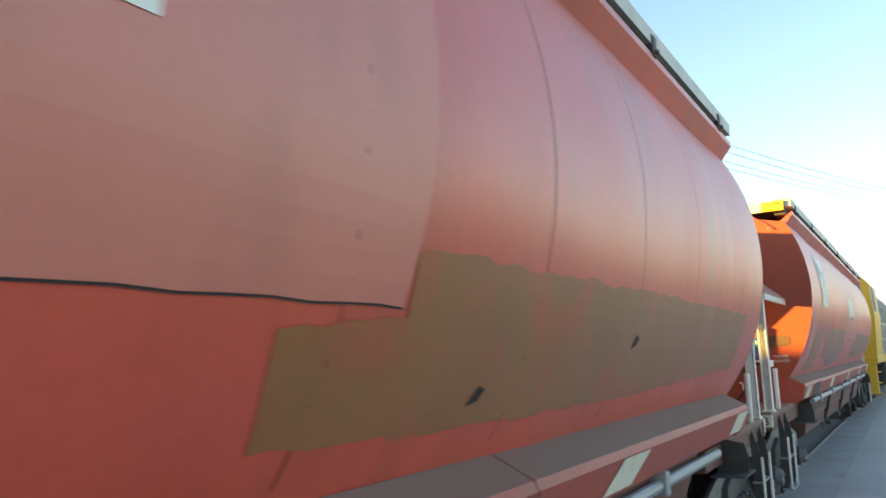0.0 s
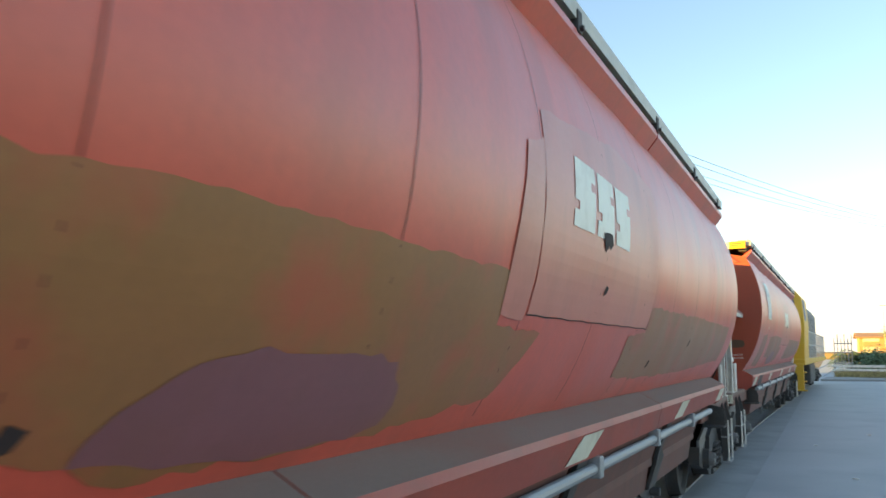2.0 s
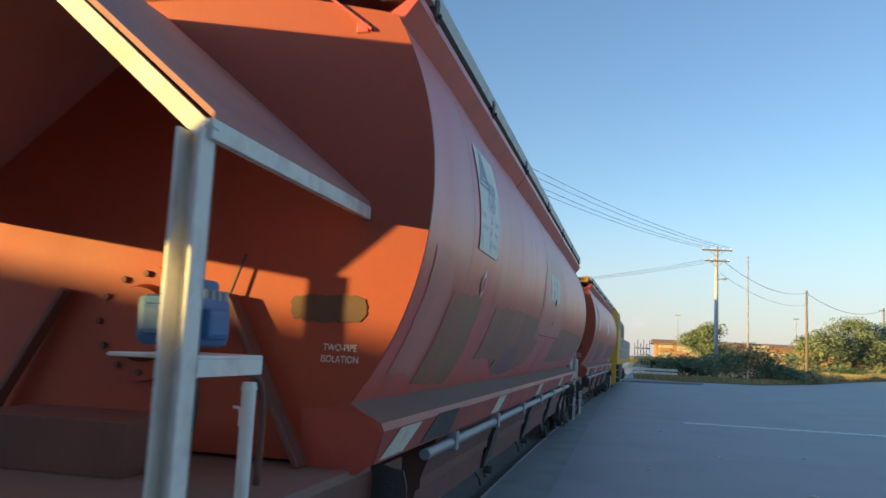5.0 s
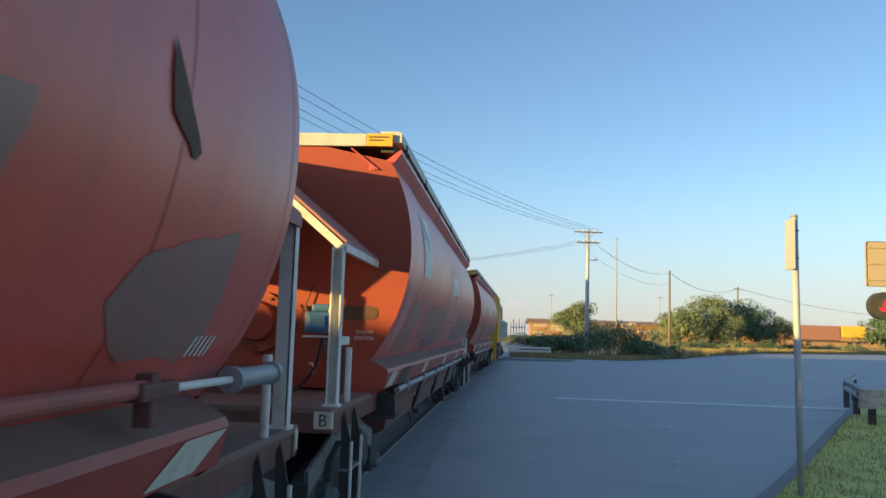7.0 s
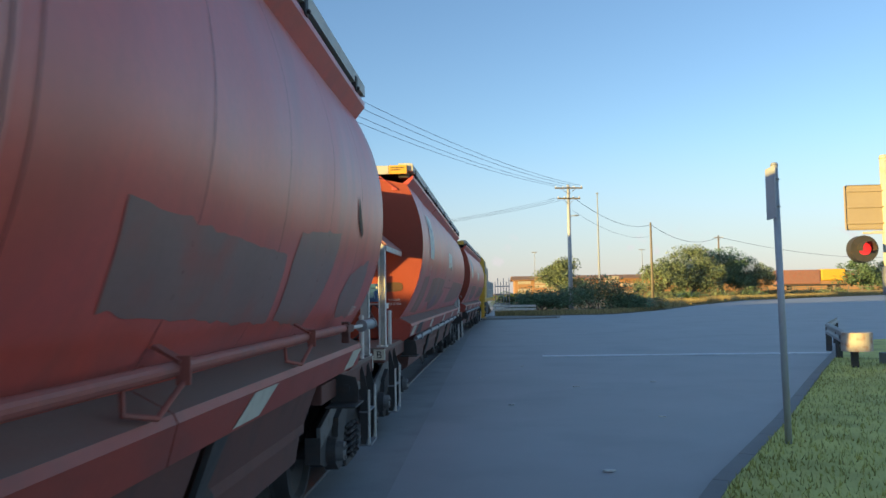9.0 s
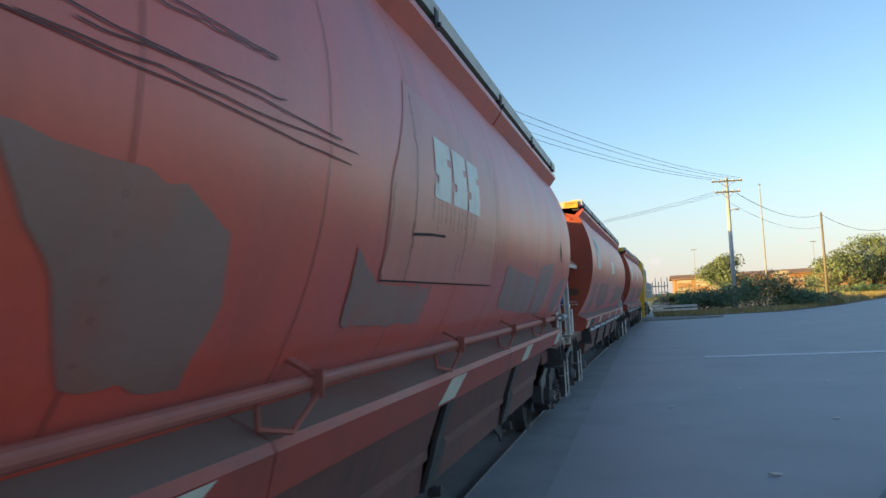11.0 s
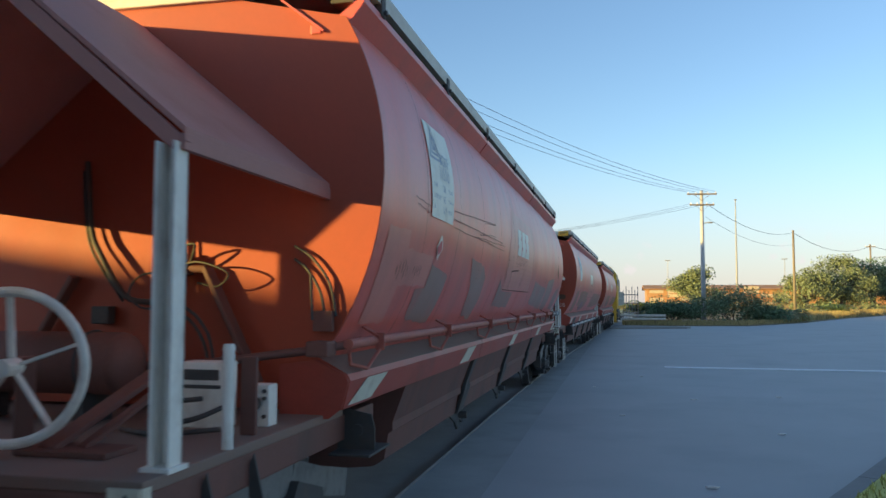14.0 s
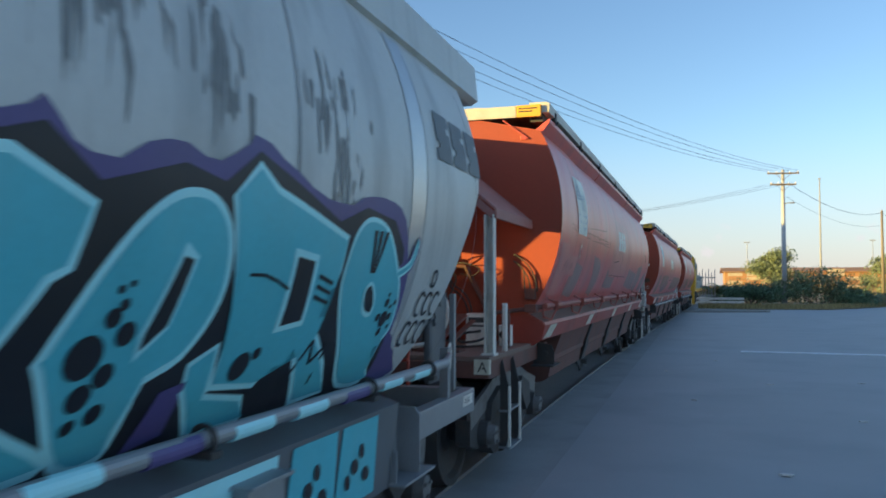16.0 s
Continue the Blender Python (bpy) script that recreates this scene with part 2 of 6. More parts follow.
def part(name, bm, mat, parent=None, label="", smooth=False):
    ob = new(name, mesh_of(name, bm, mat, smooth))
    ob.parent = parent
    return tagged(ob, label)


def thing(name, label, category, group="", at=(0, 0, 0), kind=""):
    ob = new(name)
    ob.empty_display_size = 0.2
    ob.location = at
    return tagged(ob, label, category, group, kind)


def box(bm, x0, x1, y0, y1, z0, z1, bevel=0.0):
    c = bmesh.ops.create_cube(bm, size=1, matrix=Matrix.Translation(((x0 + x1) / 2, (y0 + y1) / 2, (z0 + z1) / 2))
                              @ Matrix.Diagonal((abs(x1 - x0), abs(y1 - y0), abs(z1 - z0), 1)))
    if bevel:
        es = {e for v in c["verts"] for e in v.link_edges}
        bmesh.ops.bevel(bm, geom=list(es), offset=bevel, segments=2, affect="EDGES", profile=0.6)
    return bm


def beam(bm, a, b, w, h, bevel=0.0):
    """A bar of section w x h from a to b."""
    a, b = Vector(a), Vector(b)
    d = b - a
    m = Matrix.Translation((a + b) / 2) @ d.to_track_quat("Z", "Y").to_matrix().to_4x4() @ Matrix.Diagonal((w, h, d.length, 1))
    c = bmesh.ops.create_cube(bm, size=1, matrix=m)
    if bevel:
        es = {e for v in c["verts"] for e in v.link_edges}
        bmesh.ops.bevel(bm, geom=list(es), offset=bevel, segments=1, affect="EDGES")
    return bm


def rod(bm, a, b, r0, r1=None, seg=12):
    a, b = Vector(a), Vector(b)
    d = b - a
    m = Matrix.Translation((a + b) / 2) @ d.to_track_quat("Z", "Y").to_matrix().to_4x4()
    bmesh.ops.create_cone(bm, cap_ends=True, segments=seg, radius1=r0, radius2=r0 if r1 is None else r1, depth=d.length, matrix=m)
    return bm


def pipe(bm, pts, r, seg=8):
    for a, b in zip(pts, pts[1:]):
        rod(bm, a, b, r, seg=seg)
    for p in pts[1:-1]:
        bmesh.ops.create_uvsphere(bm, u_segments=seg, v_segments=6, radius=r * 1.02, matrix=Matrix.Translation(p))
    return bm


def ring(bm, centre, axis, radius, r, seg=32, sides=8):
    """A torus."""
    q = Vector(axis).to_track_quat("Z", "Y").to_matrix()
    vs = []
    for i in range(seg):
        a = 2 * math.pi * i / seg
        vs.append([bm.verts.new(Vector(centre) + q @ Vector(((radius + r * math.cos(b)) * math.cos(a), (radius + r * math.cos(b)) * math.sin(a), r * math.sin(b))))
                   for b in [2 * math.pi * k / sides for k in range(sides)]])
    for i in range(seg):
        for k in range(sides):
            bm.faces.new((vs[i][k], vs[(i + 1) % seg][k], vs[(i + 1) % seg][(k + 1) % sides], vs[i][(k + 1) % sides]))
    return bm


def extrude_xz(bm, pts, y0, y1, closed=True):
    """A section in x, z drawn out along y; closed sections get end caps."""
    a = [bm.verts.new((x, y0, z)) for x, z in pts]
    b = [bm.verts.new((x, y1, z)) for x, z in pts]
    n = len(pts)
    for i in range(n if closed else n - 1):
        bm.faces.new((a[i], a[(i + 1) % n], b[(i + 1) % n], b[i]))
    if closed:
        bm.faces.new(a[::-1])
        bm.faces.new(b)
    return bm


def plate(bm, pts, thick, axis):
    """A flat polygon given as 3D points, thickened along axis."""
    off = Vector(axis).normalized() * thick
    a = [bm.verts.new(p) for p in pts]
    b = [bm.verts.new(Vector(p) + off) for p in pts]
    n = len(pts)
    bm.faces.new(a[::-1])
    bm.faces.new(b)
    for i in range(n):
        bm.faces.new((a[i], a[(i + 1) % n], b[(i + 1) % n], b[i]))
    return bm


# ---- ground and setting ----
TRACK_X = -2.5
FAR = 2400.0


def bend(y):
    """Sideways offset of the track, which swings gently to +x ahead of the camera."""
    if y < 8:
        return 0.0
    return 0.0007 * (y - 8) ** 2 if y < 29.4 else 0.3206 + 0.03 * (y - 29.4)


def setting():
    bm = bmesh.new()
    box(bm, -FAR, FAR, -300, FAR, -0.6, -0.012)
    tagged(part("ground", bm, GROUND), "dry sandy ground reaching the horizon", "ground", kind="structure")
    # asphalt yard, with a bed left open for the track
    bm = bmesh.new()
    n = 40
    xs = [-1.02 + (130 + 1.02) * (i / n) ** 1.8 for i in range(n + 1)]
    ys = [-60 + 2.0 * i for i in range(126)]
    grid = [[bm.verts.new((x, y, 0.012 * noise.noise((x * 0.2, y * 0.12, 0)) - 0.002)) for x in xs] for y in ys]
    for a, b in zip(grid, grid[1:]):
        for i in range(n):
            bm.faces.new((a[i], a[i + 1], b[i + 1], b[i]))
    tagged(part("road", bm, ASPHALT, smooth=True), "wide dark blue-grey asphalt yard beside the track", "road", kind="structure")
    bm = bmesh.new()
    box(bm, -9.5, -1.02, -60, 91, -0.3, -0.006)
    tagged(part("track_bed", bm, TRACKBED), "dark grimy infill between and beside the rails", "track bed", kind="structure")
    for x in (TRACK_X + 0.7525, TRACK_X - 0.7525):
        bm = bmesh.new()
        sec = [(-0.036, 0.03), (0.036, 0.03), (0.036, 0.0), (0.01, -0.02), (0.01, -0.1), (-0.01, -0.1), (-0.01, -0.02), (-0.036, 0.0)]
        rows = [[bm.verts.new((x + bend(y) + u, y, z)) for u, z in sec] for y in range(-60, 151, 2)]
        for p, q in zip(rows, rows[1:]):
            for i in range(8):
                bm.faces.new((p[i], p[(i + 1) % 8], q[(i + 1) % 8], q[i]))
        tagged(part("rail", bm, STEEL), "worn steel rail set flush in the track bed", "rail", "rails of the track", "structure")
    # kerb and mown verge on the outer side of the yard
    bm = bmesh.new()
    pts = [(0.35, 4.0), (1.79, 7.29), (3.48, 10.66), (6.1, 16.2), (8.86, 21.9), (10.4, 25.6)]
    for (x0, y0), (x1, y1) in zip(pts, pts[1:]):
        d = Vector((x1 - x0, y1 - y0, 0)).normalized()
        s = Vector((d.y, -d.x, 0)) * 0.16
        m = max(1, int(math.hypot(x1 - x0, y1 - y0) / 1.2))
        for i in range(m):
            a = Vector((x0, y0, 0)).lerp(Vector((x1, y1, 0)), i / m) + d * 0.008
            b = Vector((x0, y0, 0)).lerp(Vector((x1, y1, 0)), (i + 1) / m) - d * 0.008
            plate(bm, [a + Vector((0, 0, -0.1)), b + Vector((0, 0, -0.1)), b + s + Vector((0, 0, -0.1)), a + s + Vector((0, 0, -0.1))], 0.17, (0, 0, 1))
    tagged(part("kerb", bm, CONCRETE), "pale worn concrete kerb edging the mown verge", "kerb", kind="structure")
    bm = bmesh.new()
    outer = [(0.5, 3.95), (1.94, 7.23), (3.63, 10.6), (6.25, 16.1), (9.0, 21.8), (10.5, 25.5), (14, 27.5), (24, 28), (24, 3.0)]
    plate(bm, [Vector((x, y, -0.1)) for x, y in outer], 0.165, (0, 0, 1))
    tagged(part("verge", bm, GRASS), "short yellow-green mown grass verge behind the kerb", "lawn", kind="structure")
    rng = random.Random(4)
    vs, fs = [], []
    while len(fs) < 16000:
        y = 4.5 + 15 * rng.random() ** 1.5
        x0 = np.interp(y, [p[1] for p in pts], [p[0] for p in pts]) + 0.2
        x = x0 + rng.random() ** 1.3 * 6
        a, h, w = rng.random() * 6.28, 0.03 + 0.05 * rng.random(), 0.006 + 0.006 * rng.random()
        lx, ly = rng.gauss(0, 0.02), rng.gauss(0, 0.02)
        k = len(vs)
        vs += [(x - w * math.cos(a), y - w * math.sin(a), 0.06), (x + w * math.cos(a), y + w * math.sin(a), 0.06), (x + lx, y + ly, 0.06 + h)]
        fs.append((k, k + 1, k + 2))
    me = bpy.data.meshes.new("grass_blades")
    me.from_pydata(vs, [], fs)
    me.materials.append(GRASS)
    tagged(new("grass_blades", me), "short yellow-green grass blades of the verge", "grass", kind="stuff")
    # painted line across the yard
    bm = bmesh.new()
    box(bm, 1.27, 9.2, 21.68, 22.1, 0.004, 0.02)
    tagged(part("road_line", bm, LINE), "thin worn white line painted across the asphalt", "road marking", kind="structure")
    # low island edge at the far end
    bm = bmesh.new()
    plate(bm, [Vector(p) for p in ((-0.55, 52, -0.1), (4.3, 54.2, -0.1), (4.6, 55.2, -0.1), (-0.2, 58, -0.1))], 0.2, (0, 0, 1))
    tagged(part("traffic_island", bm, CONCRETE), "low pale concrete island at the end of the yard", "kerb", kind="structure")
    bm = bmesh.new()
    plate(bm, [Vector(p) for p in ((0.1, 58.2, -0.1), (9, 61, -0.1), (14.5, 71, -0.1), (24, 94, -0.1), (38, 124, -0.1), (80, 172, -0.1), (160, 230, -0.1), (160, 420, -0.1), (8, 420, -0.1), (1.6, 90, -0.1))], 0.16, (0, 0, 1))
    tagged(part("scrub_ground", bm, GROUND), "sandy ground with scrub beyond the asphalt", "ground", kind="structure")

    # low wall and shed, added unseen beyond the track, which keep the low sun off the yard
    bm = bmesh.new()
    box(bm, -18.4, -18.0, -70, 1, -0.1, 4.1)
    box(bm, -18.4, -18.0, 1.02, 8, -0.1, 5.3)
    tagged(part("sun_block_wall", bm, CONCRETE), "plain concrete wall added unseen beyond the track to block the sun", "wall", kind="structure")
    bm = bmesh.new()
    box(bm, -30, -18.0, 8.1, 52, -0.1, 9.0)
    extrude_xz(bm, [(-30.3, 9.0), (-17.7, 9.0), (-24, 11.0)], 8.1, 52)
    tagged(part("sun_block_shed", bm, CLOUDM), "plain grey-brown shed wall added unseen beyond the track to block the sun", "wall", kind="structure")


setting()

# ---- hopper wagons ----
ARC_Z, ARC_X, ARC_R = 2.42, 1.465, 1.7


def dent(y, z):
    return 0.016 * noise.noise((y * 0.9, z * 1.3, 3)) + 0.004 * noise.noise((y * 2.6, z * 2.0, 9))


def side_x(z, zc=ARC_Z, xm=ARC_X):
    return xm - ARC_R + math.sqrt(max(ARC_R ** 2 - (z - zc) ** 2, 0.01))


def on_side(bm, zc=ARC_Z, xm=ARC_X, lift=0.003, step=0.06):
    """Bends a mesh drawn flat in y, z on to the bulged side."""
    zs = [v.co.z for v in bm.verts]
    z = min(zs) + step
    while z < max(zs):
        g = bm.verts[:] + bm.edges[:] + bm.faces[:]
        bmesh.ops.bisect_plane(bm, geom=g, plane_co=(0, 0, z), plane_no=(0, 0, 1))
        z += step
    y, ye = min(v.co.y for v in bm.verts), max(v.co.y for v in bm.verts)
    while y + 0.11 < ye:
        y += 0.11
        bmesh.ops.bisect_plane(bm, geom=bm.verts[:] + bm.edges[:] + bm.faces[:], plane_co=(0, y, 0), plane_no=(0, 1, 0))
    for v in bm.verts:
        v.co.x += side_x(v.co.z, zc, xm) + dent(v.co.y, v.co.z) + lift
    return bm


def patch(pts, rough=0.0, seed=0, **kw):
    """A painted shape on the side, from its corners in y, z; rough: raggedness of its edge in metres."""
    rng = random.Random(seed)
    out = []
    for (y0, z0), (y1, z1) in zip(pts, pts[1:] + pts[:1]):
        n = max(1, int(math.hypot(y1 - y0, z1 - z0) / 0.07)) if rough else 1
        for i in range(n):
            f = i / n
            out.append((y0 + (y1 - y0) * f + rng.gauss(0, rough), z0 + (z1 - z0) * f + rng.gauss(0, rough)))
    bm = bmesh.new()
    bm.faces.new([bm.verts.new((0, y, z)) for y, z in out])
    bmesh.ops.triangulate(bm, faces=bm.faces)
    return on_side(bm, **kw)


def smooth_shape(pts, n=6):
    """A closed rounded outline through corner points."""
    out = []
    m = len(pts)
    for i in range(m):
        p0, p1, p2, p3 = (Vector(pts[(i + k - 1) % m]) for k in range(4))
        for k in range(n):
            t = k / n
            out.append(tuple(0.5 * (2 * p1 + (p2 - p0) * t + (2 * p0 - 5 * p1 + 4 * p2 - p3) * t * t + (3 * p1 - p0 - 3 * p2 + p3) * t ** 3)))
    return out


def oval(y, z, a, b, n=18, tilt=0.0):
    c, s = math.cos(tilt), math.sin(tilt)
    return [(y + a * math.cos(2 * math.pi * i / n) * c - b * math.sin(2 * math.pi * i / n) * s,
             z + a * math.cos(2 * math.pi * i / n) * s + b * math.sin(2 * math.pi * i / n) * c) for i in range(n)]


def stroke(pts, w):
    """A ribbon of width w along points in y, z."""
    left, right = [], []
    for i, p in enumerate(pts):
        a, b = Vector(pts[max(i - 1, 0)]), Vector(pts[min(i + 1, len(pts) - 1)])
        d = (b - a).normalized()
        nrm = Vector((-d.y, d.x)) * w / 2
        left.append(tuple(Vector(p) + nrm))
        right.append(tuple(Vector(p) - nrm))
    return left + right[::-1]


def ribbon(pts, w, **kw):
    """A painted or worn line along points in y, z, on the bulged side."""
    bm = bmesh.new()
    s = stroke(pts, w)
    n = len(pts)
    vs = [bm.verts.new((0, y, z)) for y, z in s]
    for i in range(n - 1):
        bm.faces.new((vs[i], vs[i + 1], vs[2 * n - 2 - i], vs[2 * n - 1 - i]))
    return on_side(bm, **kw)


def lettering(text, y, z, size, wide=1.0, slant=0.0):
    """Flat letters in y, z, reading along +y, from their lower corner."""
    cu = bpy.data.curves.new("letters", "FONT")
    cu.body, cu.size, cu.shear = text, size / 0.7, slant
    ob = new("letters", cu)
    bpy.context.view_layer.update()
    me = bpy.data.meshes.new_from_object(ob.evaluated_get(bpy.context.evaluated_depsgraph_get()))
    bpy.data.objects.remove(ob)
    bm = bmesh.new()
    bm.from_mesh(me)
    for v in bm.verts:
        v.co = Vector((0, y + v.co.x * wide, z + v.co.y))
    return bm


def wheelset(parent, y):
    ob = tagged(new("wheelset"), "steel wheels on an axle")
    ob.parent = parent
    ob.location = (0, y, 0.46)
    bm = bmesh.new()
    rod(bm, (-1.0, 0, 0), (1.0, 0, 0), 0.07, seg=14)
    part("axle", bm, BLACK, ob)
    for sx in (1, -1):
        bm = bmesh.new()
        prof = [(0.68, 0.46), (0.71, 0.445), (0.82, 0.43), (0.825, 0.37), (0.78, 0.34), (0.765, 0.16), (0.80, 0.13), (0.80, 0.001),
                (0.70, 0.001), (0.70, 0.13), (0.725, 0.16), (0.735, 0.34), (0.69, 0.37)]
        seg = 36
        rings = [[bm.verts.new((sx * x, r * math.cos(2 * math.pi * i / seg), r * math.sin(2 * math.pi * i / seg))) for x, r in prof] for i in range(seg)]
        for i in range(seg):
            for k in range(len(prof)):
                bm.faces.new((rings[i][k], rings[(i + 1) % seg][k], rings[(i + 1) % seg][(k + 1) % len(prof)], rings[i][(k + 1) % len(prof)]))
        part("wheel", bm, [BLACK, STEEL], ob)
    return ob


def spring(bm, x, y, z0, z1, r, turns=5, wire=0.016):
    pts = [(x + r * math.cos(2 * math.pi * turns * i / 50), y + r * math.sin(2 * math.pi * turns * i / 50), z0 + (z1 - z0) * i / 50) for i in range(51)]
    for a, b in zip(pts, pts[1:]):
        rod(bm, a, b, wire, seg=6)


def bogie(parent, yc):
    """Cast side frames, springs and axle boxes; the wheelsets are made apart."""
    for sx in (1, -1):
        bm = bmesh.new()
        x = 1.0 * sx
        outline = [(-1.25, 0.62), (-1.25, 0.42), (-1.05, 0.36), (-0.72, 0.36), (-0.5, 0.22), (0.5, 0.22), (0.72, 0.36), (1.05, 0.36), (1.25, 0.42),
                   (1.25, 0.62), (0.8, 0.72), (0.45, 0.82), (-0.45, 0.82), (-0.8, 0.72)]
        plate(bm, [(x - 0.06 * sx, yc + y, z) for y, z in outline], 0.12, (sx, 0, 0))
        for s in (1, -1):
            plate(bm, [(x + 0.05 * sx, yc + s * y, z) for y, z in ((0.75, 0.70), (0.42, 0.80), (0.34, 0.70), (0.62, 0.44), (0.8, 0.5))], 0.06, (sx, 0, 0))
            rod(bm, (x - 0.05 * sx, yc + s * 0.92, 0.46), (x + 0.13 * sx, yc + s * 0.92, 0.46), 0.13, 0.11, seg=18)
            rod(bm, (x + 0.12 * sx, yc + s * 0.92, 0.46), (x + 0.16 * sx, yc + s * 0.92, 0.46), 0.06, seg=12)
        box(bm, x - 0.09, x + 0.09, yc - 0.3, yc + 0.3, 0.2, 0.27, 0.02)
        part("side_frame", bm, BLACK, parent, "grimy black cast bogie frame")
        # pale lip puts the highlight along the frame's top edge into the colour
        lip = bmesh.new()
        rim = [(-1.25, 0.62), (-0.8, 0.72), (-0.45, 0.82), (0.45, 0.82), (0.8, 0.72), (1.25, 0.62)]
        for (y0, z0), (y1, z1) in zip(rim, rim[1:]):
            beam(lip, (x + 0.05 * sx, yc + y0, z0), (x + 0.05 * sx, yc + y1, z1), 0.03, 0.16)
        part("frame_lip", lip, STEEL_WORN_LIT, parent, "upper flange coloured pale for light on its edge")
        for s in (1, -1):
            cap = bmesh.new()
            rod(cap, (x + 0.13 * sx, yc + s * 0.92, 0.46), (x + 0.19 * sx, yc + s * 0.92, 0.46), 0.085, 0.075, seg=18)
            for k in range(3):
                a = 2 * math.pi * k / 3 + 0.5
                rod(cap, (x + 0.18 * sx, yc + s * 0.92 + 0.05 * math.cos(a), 0.46 + 0.05 * math.sin(a)), (x + 0.205 * sx, yc + s * 0.92 + 0.05 * math.cos(a), 0.46 + 0.05 * math.sin(a)), 0.014, seg=6)
            part("bearing_cap", cap, STEEL_WORN_LIT, parent, "worn round bearing cap")
        bm = bmesh.new()
        for k in (-0.16, 0.0, 0.16):
            spring(bm, x + 0.05 * sx, yc + k, 0.27, 0.55, 0.065)
        part("spring_nest", bm, BLACK, parent)
    bm = bmesh.new()
    box(bm, -0.95, 0.95, yc - 0.17, yc + 0.17, 0.5, 0.8, 0.03)
    part("bolster", bm, BLACK, parent)
    return [wheelset(parent, yc + s * 0.92) for s in (1, -1)]


def sill(bm, y0, y1, sx=1):
    """Dusty ledge and skirt below the bulged side."""
    sec = [(1.12, 1.40), (1.28, 1.315), (1.295, 1.28), (1.255, 1.13), (1.22, 1.12), (1.22, 1.26), (1.10, 1.33)]
    extrude_xz(bm, [(sx * x, z) for x, z in (sec if sx > 0 else sec[::-1])], y0, y1)


ALL_WHEELS = []
WAGONS = []


